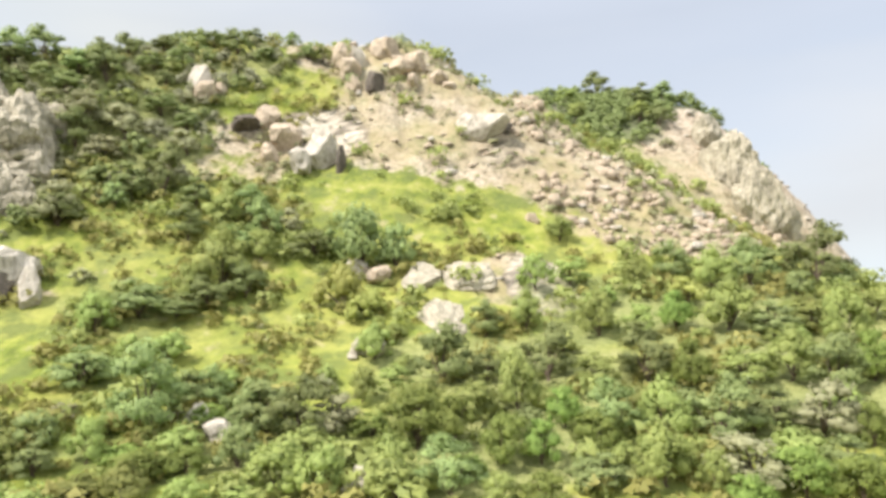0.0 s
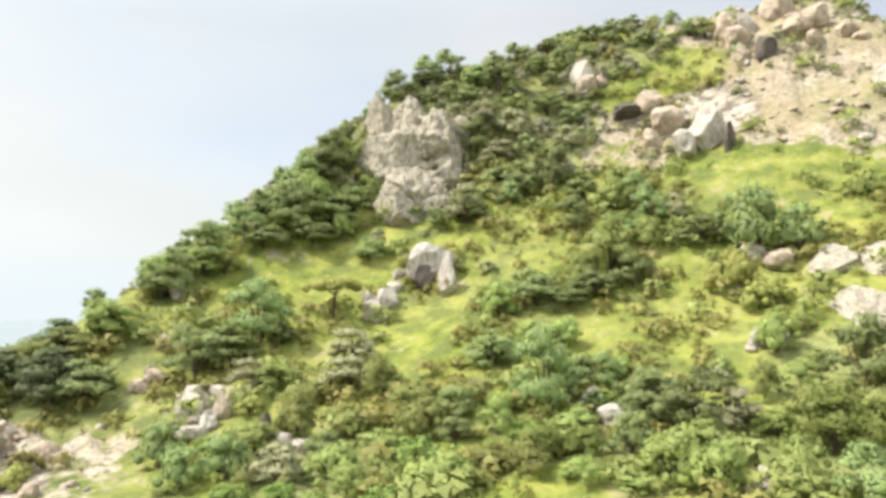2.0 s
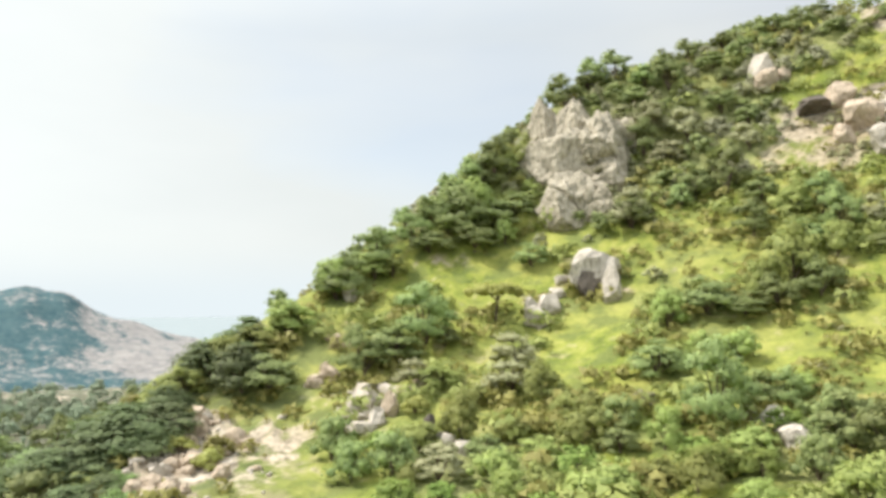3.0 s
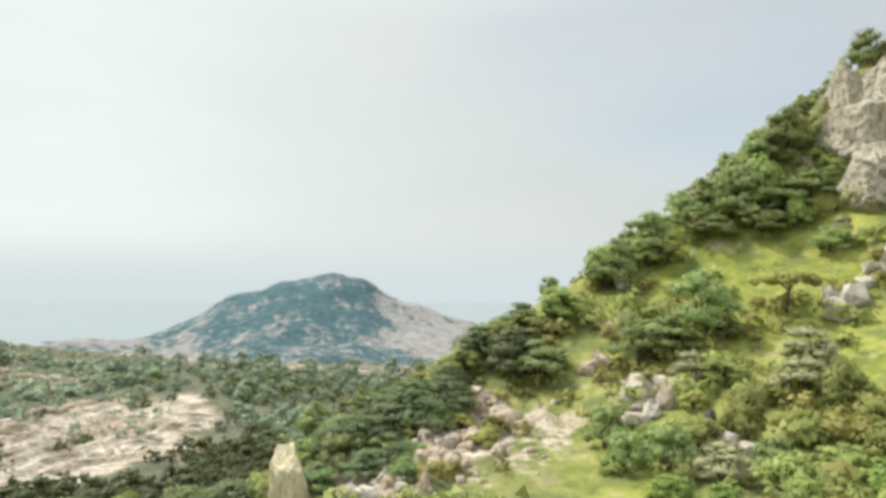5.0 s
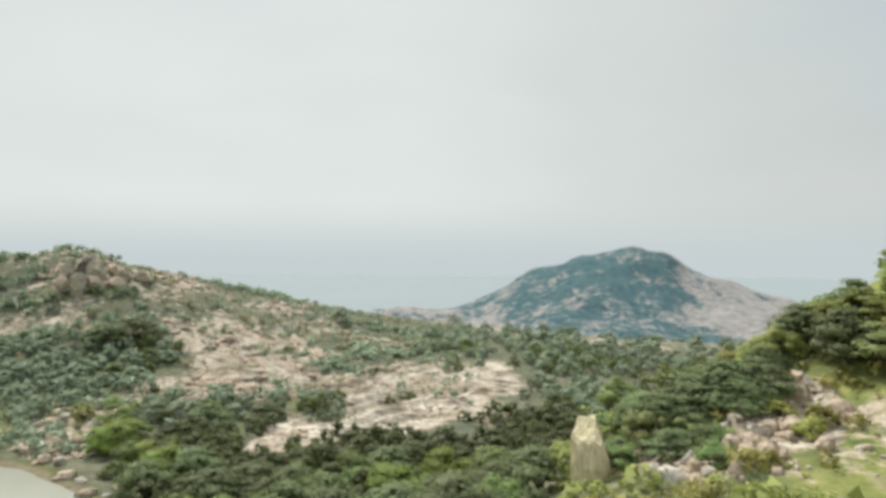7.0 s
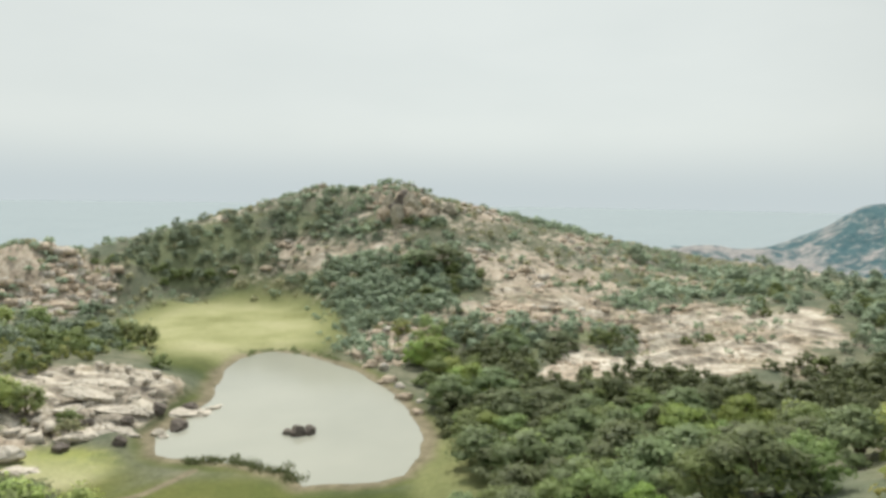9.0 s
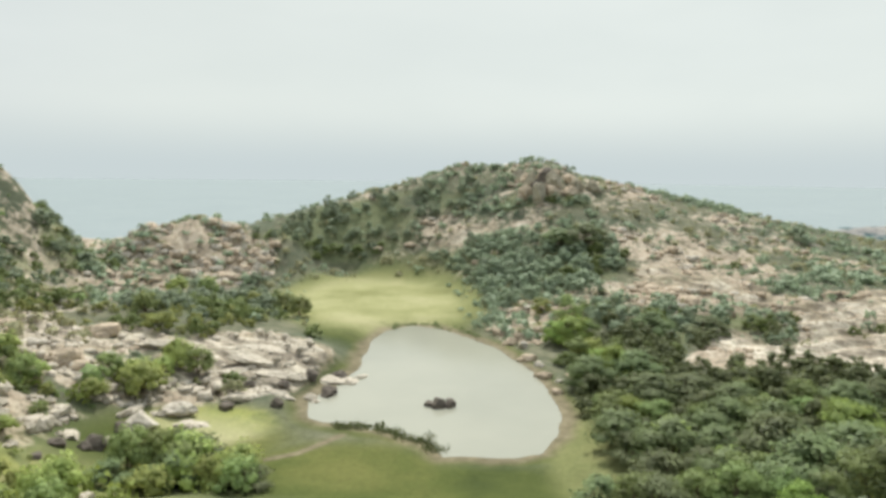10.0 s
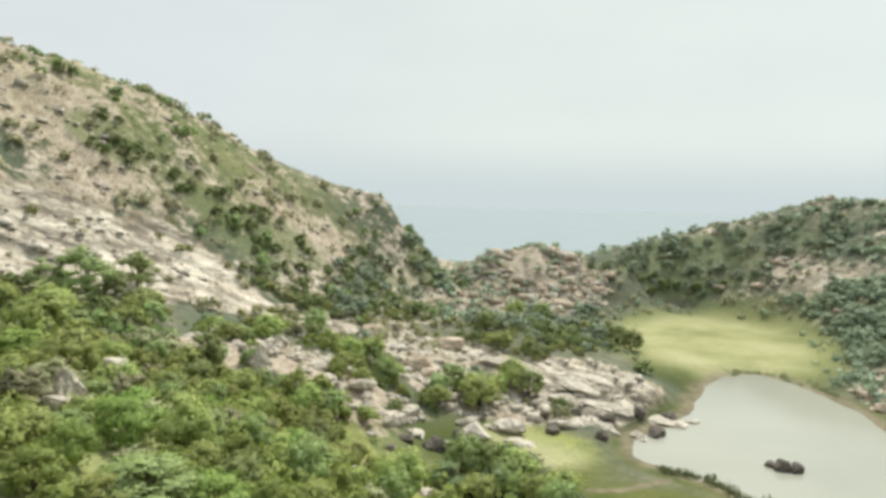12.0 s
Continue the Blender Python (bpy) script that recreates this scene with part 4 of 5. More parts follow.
plant_all("grey_a", [(-60.1, 105.9, 1.24, 0.77), (-54.2, 106.1, 1.42, 0.88), (-48.3, 106.6, 1.2, 1.03), (-59.5, 96.7, 1.16, 1.03), (-49.6, 102.1, 1.16, 0.86), (-38.8, 106.6, 0.97, 0.93), (-20.1, 94.7, 0.66, 1.25), (-9, 56.3, 0.78, 0.9), (27.9, 53.1, 0.92, 1.03), (19.9, 46.6, 1.03, 0.77), (-51.9, 49.9, 0.74, 0.86), (-46, 58.9, 1.02, 0.77), (-43.1, 54.2, 1.06, 0.69), (-36.8, 37.7, 0.81, 0.8), (-49, 88.6, 1.03, 1.2)])
plant_all("bush_dark", [(-43.9, 93.6, 1.32, 1.25), (-10.4, 89.3, 2, 1.15), (-6.1, 89.5, 1.37, 1.19)])
plant_all("mid_c", [(-29.1, 94.5, 0.87, 1.25), (-25.9, 81.7, 1.5, 1), (16.3, 98.4, 1.02, 0.69), (8.5, 75.2, 0.77, 1.2), (32.2, 85.1, 1.2, 0.93), (16.1, 74.4, 1, 1.07), (29.6, 74.2, 1.28, 0.87), (38.5, 68.2, 1.03, 1.2), (29.8, 61.7, 1, 0.96), (5.9, 58.2, 0.85, 1.2), (16.2, 53.2, 0.89, 1.09), (14.2, 47, 0.93, 0.92), (-20.3, 44.8, 0.72, 0.72), (-72.1, 79.9, 1.1, 1.03), (-70.1, 92.6, 0.85, 1.25), (-69.3, 79.1, 1.38, 1.07), (-38.8, 53.5, 0.96, 0.84), (-40.6, 44.1, 0.79, 1.07)])
plant_all("mid_a", [(-23, 88.2, 0.7, 1.22), (-28.7, 78.7, 0.86, 1.22), (-34.9, 70.8, 0.91, 1.08), (-29.6, 66.5, 0.65, 1.05), (-7.4, 61.7, 0.63, 1.22), (11, 84.3, 0.98, 1.08), (23.9, 86.8, 0.92, 0.92), (20.2, 74.2, 0.79, 1.07), (3, 45.5, 0.64, 0.78), (17.2, 46.2, 0.57, 1.22), (-25.4, 50.1, 0.65, 1.22), (-16.4, 44.7, 0.67, 0.67), (-64.2, 80.1, 0.79, 1.22), (-34.8, 51.2, 0.71, 0.81), (-30.4, 38.1, 0.62, 0.85)])
plant_all("bush_dry", [(-8.8, 80, 2, 1.25), (-11.6, 82.2, 1.21, 1.25)])
plant_all("bush_mid", [(-26.9, 69, 1.42, 1.04), (-7.2, 70.1, 1.02, 1.25), (-11.3, 46.9, 1.04, 1.11), (-8.6, 46.3, 0.91, 1.25), (-4.1, 49.3, 0.83, 1.25)])
plant_all("bright_a", [(-2.3, 54, 0.86, 1.04), (3.8, 50.5, 0.73, 1.14), (10.5, 52, 0.77, 0.83), (5.8, 45.5, 0.67, 0.73), (22.3, 45, 0.8, 0.95), (25.3, 44, 0.67, 1.03), (-20.5, 47.7, 0.82, 0.66)])
plant_all("bright_b", [(0.5, 53.1, 0.7, 1.25), (24.7, 75.4, 1.04, 1.11), (21.1, 60.9, 1.03, 1.14), (35.8, 59.6, 0.91, 1.25), (9, 55.3, 0.82, 1), (30.1, 50.9, 0.69, 1.25), (6.5, 50.2, 0.81, 1.03), (18.2, 43.7, 0.83, 0.73), (-17.7, 48.3, 0.83, 0.68)])
plant_all("flat", [(-54.7, 66, 1.03, 0.94)])
plant_all("valley_a", [(-73.9, 39.8, 0.8, 0.95), (-71.6, 26.9, 0.73, 0.95), (-180.1, 60.1, 1.55, 0.92), (-56.4, 22.6, 0.74, 0.74)])
plant_all("deep_b", [(-74, 44.1, 1.04, 0.6), (-74.2, 36.7, 1, 0.6), (-70.8, 29.8, 0.81, 0.79), (-64.6, 23, 1.25, 0.6)])
plant_all("deep_a", [(-67.5, 39.6, 1.38, 0.7), (-70.1, 32.9, 0.74, 0.82), (-64.3, 19.9, 0.92, 0.8)])
plant_all("mid_b", [(-74.1, 63.2, 0.93, 1.14)])
plant_all("valley_b", [(-65.1, 28.5, 0.75, 0.79), (-152.6, 43.1, 1.92, 0.83), (-65.7, 18.2, 0.82, 0.6), (-74.3, 57.6, 1.14, 0.9)])
plant_all("valley_a", [(-47.6, -1.8, 0.93), (-49.4, 4.5, 0.96), (-118.1, -51.1, 1.23), (-92.4, -34.2, 1.23), (-131.8, -54.7, 1.16), (-90.9, -27.7, 1.32)])
plant_all("mid_b", [(31.9, 175.9, 1.45), (45.5, 159.2, 1.45), (-39.6, -101.4, 1.02), (-144.6, -71.5, 1.26)])
plant_all("mid_a", [(32.1, 163.4, 1.27)])
plant_all("dark_a", [(41.4, 179.7, 1.45), (53.9, 168.7, 0.97), (49.7, 156.4, 1.11)])
plant_all("dark_a", [(-11.1, -126.1, 1.18), (-3.4, -117.9, 1.41), (-150.7, 38.6, 1.45), (-168.1, 53, 1.45), (-140.9, -62.5, 1.04)])
plant_all("dark_b", [(48.6, 169.3, 1.45), (-226.8, 93.6, 1.45), (1.8, -119.1, 1.23)])
plant_all("bush_grey", [(49, 151.1, 1.45)])
plant_all("bush_mid", [(-73.3, -111.3, 1.45), (-66.8, -96.8, 1.45), (-58, -94.2, 1.45), (-115.2, -134.5, 1.45), (-109.5, -158.5, 1.45), (-29.6, -110.4, 1.36), (-17.9, -94.5, 0.76), (-34.4, -81.8, 0.72), (-30, -89, 0.75), (-46.6, -63.5, 1.2), (-41.1, -65.7, 1.38)])
plant_all("bush_dark", [(-54.3, -95, 1.24), (-67.7, -93, 1.31), (-113, -122, 1.45), (-113.9, -151.4, 1.45), (-110.6, -114.8, 1.45), (-78.1, -123.1, 1.45), (-39.6, -117.9, 1.45), (-23.5, -103.1, 0.74), (-40.5, -86.3, 0.68), (-61.4, 18.1, 1.3), (-42.3, -70.8, 1.45), (-45.2, -69.9, 1.34), (-45.8, -66.3, 1.45), (-48.5, -72.6, 1.02), (-46.4, -57.7, 1.21)])
plant_all("bright_b", [(-22.5, -78.6, 0.47)])
plant_all("deep_a", [(-59.8, 9.1, 0.99), (-63, -6.9, 1.16), (-47.9, 1.6, 0.93), (-104.4, -42.1, 1.24), (-81, -28.4, 1.21), (-109, -36.3, 1.26), (-77.4, -21.5, 1.25)])
plant_all("valley_b", [(-130.6, -61, 1.3), (-121.8, -46, 1.38)])
plant_all("deep_b", [(-38.6, -68.4, 1)])

plant_all("deep_a", [(-73.2, 38.8, 1.05, 0.74), (-64.4, 26.1, 1.17, 0.65)])
plant_all("mid_b", [(-72.4, 48.2, 1.1, 0.99), (-75.2, 63.5, 1.24, 0.86)])
plant_all("deep_b", [(-71.5, 42.2, 1.16, 0.6), (-67.3, 23.1, 1.11, 0.63), (-70.1, 33, 1.09, 0.6), (-57, 19.1, 0.94, 0.6)])
plant_all("dark_a", [(-74.4, 57.9, 1.17, 0.79), (-73.3, 76.6, 1.32, 0.9)])
plant_all("dark_a", [(-73.1, 80.5, 1.22, 1.07), (-72.5, 87.3, 1.11, 1.07), (-69.3, 77.2, 1.31, 0.95)])
plant_all("dark_b", [(-73.6, 84.3, 1.22, 1), (-71.8, 72, 1.27, 0.65), (-67.1, 81.5, 1.48, 0.77)])
plant_all("valley_a", [(-71.5, 20.8, 0.94, 0.71), (-68.7, 16.6, 0.99, 0.75), (-50.7, 20.1, 0.69, 0.71)])
plant_all("bright_a", [(-130.3, -58.2, 1.74, 0.74)])
plant_all("bright_b", [(-110.7, -40.9, 1.95, 0.89)])
plant_all("valley_a", [(-105.1, -43.7, 1.28, 0.8), (-90, -33.9, 1.35, 0.75)])
plant_all("valley_b", [(-116.1, -51.7, 1.39, 0.77)])
plant_all("deep_b", [(-77.6, -26.2, 1.28, 0.81), (-101.3, -25.8, 1.79, 0.65), (-143.7, -34.9, 1.84, 0.6), (-48.3, -58.9, 1.19, 0.6)])
plant_all("deep_a", [(-67.9, -20.4, 1.09, 0.81), (-140.5, -44.7, 1.24, 0.74), (-48.9, -69.6, 1.07, 0.74), (-44.3, -65.9, 0.89, 0.83)])
plant_all("bright_a", [(-4.6, -56.6, 1.15, 0.81), (1.4, -44, 0.72, 0.83), (-8.3, -43.9, 0.91, 0.66)])
plant_all("bright_b", [(-0.4, -49, 0.96, 0.84), (-12.1, -53, 1.06, 0.84), (-12, -44.5, 0.76, 0.89)])
plant_all("mid_c", [(-8.4, -55.2, 1.17, 0.83)])
plant_all("dark_b", [(-4.2, -44.5, 1.25, 0.6), (-1.6, -101.4, 0.96, 0.6)])
plant_all("dark_a", [(-18.9, -58.7, 0.78, 0.83)])
plant_all("mid_a", [(-2, -43, 0.79, 0.68)])
plant_all("bush_mid", [(0.3, -73.6, 1.82, 0.97), (-26.1, -86.4, 0.86, 1.25), (-29.4, -62.2, 1.36, 1.21), (-57.2, -91.1, 2, 0.86)])
plant_all("bush_bright", [(-4.9, -80.2, 1.1, 0.78), (3.3, -80.4, 2, 0.78)])
plant_all("bush_mid", [(-12.7, -87.7, 1.1, 0.97), (-21.7, -102, 1.1, 0.95), (-7.6, -102.3, 1.1, 0.94), (2.6, -94, 1.98, 0.87), (-35.1, -94.1, 1.1, 1.1), (-18.4, -75.3, 0.9, 0.87), (-28, -69.5, 0.76, 1.19), (-45.8, -66.1, 1.9, 0.93), (-48.8, -61.5, 1.65, 0.87), (-37.3, -91, 0.85, 0.93)])
plant_all("mid_a", [(-71.9, 40.3, 1.27, 0.78), (-74.1, 56.7, 1.31, 0.96), (-72, 35.1, 1.24, 0.68)])
plant_all("mid_b", [(-71.3, 48.4, 1.48, 0.79), (-71.8, 44.1, 1.31, 0.7)])
plant_all("dark_b", [(-64.6, 41.2, 1.25, 0.75)])
plant_all("bush_dark", [(-47.6, 36.2, 0.95, 1.1), (-43, 34.4, 0.9, 1.0)])
plant_all("bush_dry", [(-57.6, 31.6, 0.6, 0.9), (-55.2, 29.4, 0.55, 0.9), (-61.5, 30, 0.6, 0.8)])
plant_all("deep_b", [(-65.4, 30.2, 1.23, 0.65), (-63.7, 21.7, 1.15, 0.65), (-56.7, 21.7, 0.95, 0.63)])
plant_all("deep_a", [(-66, 26.4, 1.19, 0.74)])
plant_all("valley_a", [(-66.1, 18.6, 1.06, 0.68), (-58.1, 14.9, 0.84, 0.75)])

plant_all("deep_a", [(-195.3, -83, 2.0, 0.7), (-191.3, -89, 1.6, 0.7)])
plant_all("bright_b", [(-128.6, -59.9, 1.83, 0.74), (-90.3, -31.5, 1.64, 0.71), (-99.3, 1.5, 1.99, 0.7), (-44.8, -4.8, 0.71, 0.77)], "trees of the valley wood")
plant_all("mid_a", [(-120.8, -49.2, 1.63, 0.71), (-83.9, -24, 1.42, 0.73), (-101.6, 7.2, 1.66, 0.73), (-48, 2.8, 0.72, 0.69)], "trees of the valley wood")
plant_all("bright_a", [(-115.8, -42.8, 1.75, 0.6), (-93.6, -5.3, 1.7, 0.63), (-74.9, -15.1, 1.09, 0.7)], "trees of the valley wood")
plant_all("mid_b", [(-109.1, -35.8, 1.77, 0.6), (-81.3, -10.3, 1.64, 0.6), (-47.8, -0.6, 0.88, 0.6)], "trees of the valley wood")


def spots_in(rng, count, lo, hi, d0, d1, floor, power=1.5):
    b, d = rng.uniform(lo, hi, count), np.sqrt(rng.uniform(d0 ** 2, d1 ** 2, count))
    a = np.radians(b)
    x, y = -np.sin(a) * d, np.cos(a) * d
    w = woods(x, y)
    keep = (rng.rand(count) < np.where(w > floor, w ** power, 0)) & (bare(x, y) < 0.8)
    return x[keep], y[keep], w[keep]


def scatter_trees(count, lo, hi, d0, d1, keys, sizes, seed, floor=0.25, group="trees on the hillsides"):
    rng = np.random.RandomState(seed)
    made = 0
    for px, py, pw in zip(*spots_in(rng, count * 40, lo, hi, d0, d1, floor)):
        s = rng.uniform(*sizes) * (0.8 + 0.3 * pw)
        if GARDEN.free(px, py, 2.6 * s):
            GARDEN.plant(keys[rng.randint(len(keys))], px, py, s, rng.uniform(0.75, 1.05), 2.6 * s, group)
            made += 1
            if made >= count:
                break


WOOD = ["deep_a", "deep_b", "valley_a", "valley_b", "deep_a", "valley_a", "deep_b"]
scatter_trees(62, 84, 114, 56, 105, WOOD, (0.75, 1.2), 5, group="trees of the valley wood")
scatter_trees(52, 161, 196, 44, 74, ["bush_bright", "bush_mid", "bush_dark", "bush_bright", "bush_grey", "bush_dark", "bush_mid"], (0.7, 1.3), 6, group="trees below the far hillside")
scatter_trees(40, 326, 425, 46, 60, ["bush_mid", "bush_bright", "bush_dark", "bush_mid"], (0.7, 1.3), 15, 0.1, "bushes on the hillsides")
scatter_trees(110, 330, 440, 46, 140, ["bush_dark", "bush_mid", "bush_mid", "bush_dry", "bush_grey", "bush_mid"], (0.5, 0.95), 8, 0.1, "bushes on the hillsides")
scatter_trees(62, 140, 192, 60, 125, ["bush_mid", "bush_dark", "bush_grey"], (0.7, 1.3), 14, 0.1, "bushes by the shore rocks")


FAR_CROWNS = []
for far_seed in range(6):
    far_rng = np.random.RandomState(200 + far_seed)
    far_lobes = crown_lobes(far_rng, 5.0, 5.8, 0.06)
    core_v, core_f, core_n = core_cloud(far_rng, far_lobes[::2], 0.9, 2, 5)
    leaf_v, leaf_f, leaf_n = leaf_cloud(far_rng, far_lobes, 240, 0.30, (0, 0, 1.4))
    FAR_CROWNS.append((np.concatenate([core_v, leaf_v]), np.concatenate([core_f, leaf_f + len(core_v)]), np.concatenate([core_n, leaf_n])))


def far_wood(label, count, lo, hi, d0, d1, mat, sizes, seed, floor=0.25, power=1.5, apart=1.0):
    """Trees too far off to pick apart, joined into one object."""
    rng = np.random.RandomState(seed)
    vs, fs, ns, start, made = [], [], [], 0, 0
    for px, py, pw in zip(*spots_in(rng, count * 30, lo, hi, d0, d1, floor, power)):
        s = rng.uniform(*sizes) * (0.8 + 0.3 * pw)
        if not GARDEN.free(px, py, 2.6 * s * apart):
            continue
        GARDEN.spots.append((px, py, 2.6 * s * apart))
        v, f, n = FAR_CROWNS[rng.randint(6)]
        c, k = math.cos(px * 7 + py), math.sin(px * 7 + py)
        base = float(height(px, py)) - 0.3
        vs.append(np.stack([(v[:, 0] * c - v[:, 1] * k) * s + px, (v[:, 0] * k + v[:, 1] * c) * s + py, v[:, 2] * s * rng.uniform(0.8, 1.15) + base], 1))
        fs.append(f + start)
        ns.append(np.stack([n[:, 0] * c - n[:, 1] * k, n[:, 0] * k + n[:, 1] * c, n[:, 2]], 1))
        start += len(v)
        made += 1
        if made >= count:
            break
    me = soft_mesh("far_wood", np.concatenate(vs), np.concatenate(fs), np.concatenate(ns), mat)
    return tagged(new("far_wood", me), label, "trees", kind="stuff")


far_wood("trees filling the valley, their green darkened for shade", 260, 62, 116, 90, 150, LEAF_DEEP_SHADE, (0.5, 0.9), 41)
far_wood("trees on the farther valley floor, distance haze tinted into their green", 170, 62, 116, 145, 240, LEAF_HAZED, (0.5, 0.9), 57)
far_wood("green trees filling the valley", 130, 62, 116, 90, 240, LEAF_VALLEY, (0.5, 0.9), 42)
far_wood("low trees at the foot of the stony ridge, green tinted for haze", 95, 110, 130, 140, 225, LEAF_HAZED, (0.5, 0.9), 58)
far_wood("trees at the foot of the stony ridge, green tinted for haze", 210, 100, 160, 100, 275, LEAF_HAZED, (0.45, 0.85), 43)
far_wood("green trees round the meadow and the knoll", 130, 128, 160, 100, 235, LEAF_VALLEY, (0.4, 0.75), 44)
far_wood("blue-green trees on the farther summit", 110, 335, 357, 150, 200, LEAF_DARK, (0.6, 0.95), 45)
far_wood("dark trees along the crest of the hill", 45, 8, 62, 95, 160, LEAF_DARK, (0.5, 0.85), 46)
far_wood("grey-green thorn scrub round the crag", 130, 12, 46, 98, 140, LEAF_PALE, (0.3, 0.6), 49, 0.15, 1.0, 0.8)
far_wood("green thorn scrub round the crag", 85, 12, 50, 98, 140, LEAF_GREY, (0.3, 0.6), 53, 0.15, 1.0, 0.8)
far_wood("dark scrub woods on the hill beyond the shore rocks", 130, 150, 190, 100, 190, LEAF_VALLEY, (0.35, 0.65), 47, 0.35, 1.0, 0.85)
far_wood("bushes among the rocks and at the foot of the hill", 150, 138, 194, 70, 150, LEAF_MID, (0.3, 0.55), 50, 0.1, 1.0)
far_wood("low trees along the valley floor", 110, 66, 83, 140, 270, LEAF_HAZED, (0.4, 0.8), 54, 0.0, 0.5)
far_wood("scattered scrub trees in the far valley", 170, 58, 100, 240, 560, LEAF_HAZED, (0.7, 1.3), 48, 0.0, 0.6)


def scatter_scrub(name, label, count, box, mat, size, seed, test, leaves=22, leaf=0.21):
    """Many small shrubs over a stretch of ground as one object."""
    rng = np.random.RandomState(seed)
    lo, hi, d0, d1 = box
    b, d = rng.uniform(lo, hi, count * 6), np.sqrt(rng.uniform(d0 ** 2, d1 ** 2, count * 6))
    a = np.radians(b)
    x, y = -np.sin(a) * d, np.cos(a) * d
    keep = np.where(rng.rand(len(x)) < test(x, y))[0][:count]
    x, y = x[keep], y[keep]
    z = height(x, y)
    vs, fs, ns, at0 = [], [], [], 0
    for px, py, pz in zip(x, y, z):
        s = size * (0.35 + 1.7 * rng.rand() ** 3)
        lobes = [(px + rng.uniform(-0.4, 0.4) * s, py + rng.uniform(-0.4, 0.4) * s, pz + 0.28 * s, 0.5 * s, 0.5 * s, 0.4 * s) for k in range(2)]
        v, f, n = leaf_cloud(rng, lobes, leaves, leaf * s, (px, py, pz))
        vs.append(v)
        ns.append(n)
        fs.append(f + at0)
        at0 += len(v)
    me = soft_mesh(name, np.concatenate(vs), np.concatenate(fs), np.concatenate(ns), mat)
    return tagged(new(name, me), label, "scrub", kind="stuff")


dry_land = lambda x, y: (1 - flats(x, y)) * ramp(2, 5, shore_gap(x, y)) * (1 - patches(x, y, [(142, 223, 24, 17, 0.45)]))
scatter_scrub("scrub", "small shrubs dotted over the stony ridge, green tinted for haze", 4200, (86, 152, 145, 300), LEAF_HAZED, 1.5, 31, lambda x, y: dry_land(x, y) * (1 - 0.92 * ramp(0.25, 0.5, sheets(x, y))) * (0.12 + 0.88 * ramp(0.47, 0.57, fbm(x, y, 30, 4, 2))))
scatter_scrub("scrub", "grey-green scrub dotted over the stony ridge", 2000, (86, 152, 145, 300), LEAF_GREY, 1.2, 32, lambda x, y: dry_land(x, y) * (1 - 0.9 * ramp(0.25, 0.5, sheets(x, y))) * (0.3 + 0.7 * ramp(0.44, 0.58, fbm(x, y, 20, 3, 5))))
scatter_scrub("scrub", "dark scrub on the hill beyond the shore rocks", 320, (150, 196, 90, 215), LEAF_VALLEY, 1.8, 33, lambda x, y: dry_land(x, y) * (1 - 0.9 * ramp(0.3, 0.6, sheets(x, y))) * ramp(0.42, 0.58, fbm(x, y, 16, 3, 3)))
scatter_scrub("scrub", "yellow-green weeds and low scrub on the grassy hill", 3600, (326, 440, 44, 140), LEAF_DRY, 1.2, 34, lambda x, y: (1 - bare(x, y)) * ramp(0.44, 0.60, fbm(x, y, 8, 3, 1)), 36, 0.15)
scatter_scrub("scrub", "low olive tufts on the dry upper slope", 700, (332, 376, 90, 142), LEAF_GREY, 0.9, 38, lambda x, y: ramp(0.25, 0.5, bare(x, y)) * ramp(0.40, 0.55, fbm(x, y, 7, 3, 2)), 26, 0.2)
scatter_scrub("scrub", "low green scrub on the grassy hill", 1900, (326, 440, 44, 150), LEAF_MID, 1.7, 35, lambda x, y: (1 - 0.6 * bare(x, y)) * (1 - patches(x, y, CLEAR)) * ramp(0.46, 0.58, fbm(x, y, 10, 3, 6)), 60, 0.12)


scatter_scrub("scrub", "fresh green scrub between the trees below the far hill", 480, (150, 198, 42, 112), LEAF_BRIGHT, 1.8, 36, lambda x, y: dry_land(x, y) * (1 - patches(x, y, CLEAR)) * ramp(0.40, 0.55, fbm(x, y, 12, 3, 3)), 80, 0.10)
scatter_scrub("scrub", "grey-green scrub over the hill beyond the shore rocks", 650, (150, 198, 120, 215), LEAF_GREY, 1.6, 37, lambda x, y: dry_land(x, y) * (1 - 0.9 * ramp(0.3, 0.6, sheets(x, y))) * (0.3 + 0.7 * ramp(0.45, 0.58, fbm(x, y, 18, 3, 6))))


# ---------------------------------------------------------------- rocks
def block(bm, rng, centre, size, corners=13):
    """One angular block: the hull of a few points near a box's skin, its edges worn."""
    pts = []
    for k in range(corners):
        p = rng.uniform(-1, 1, 3)
        p[rng.randint(3)] = rng.choice([-1.0, 1.0])
        p = p * rng.uniform(0.8, 1.0)
        pts.append(bm.verts.new((centre[0] + p[0] * size[0], centre[1] + p[1] * size[1], centre[2] + p[2] * size[2])))
    hull = bmesh.ops.convex_hull(bm, input=pts)
    inner = list({g for g in hull["geom_interior"] + hull["geom_unused"] if isinstance(g, bmesh.types.BMVert)})
    bmesh.ops.delete(bm, geom=inner, context="VERTS")


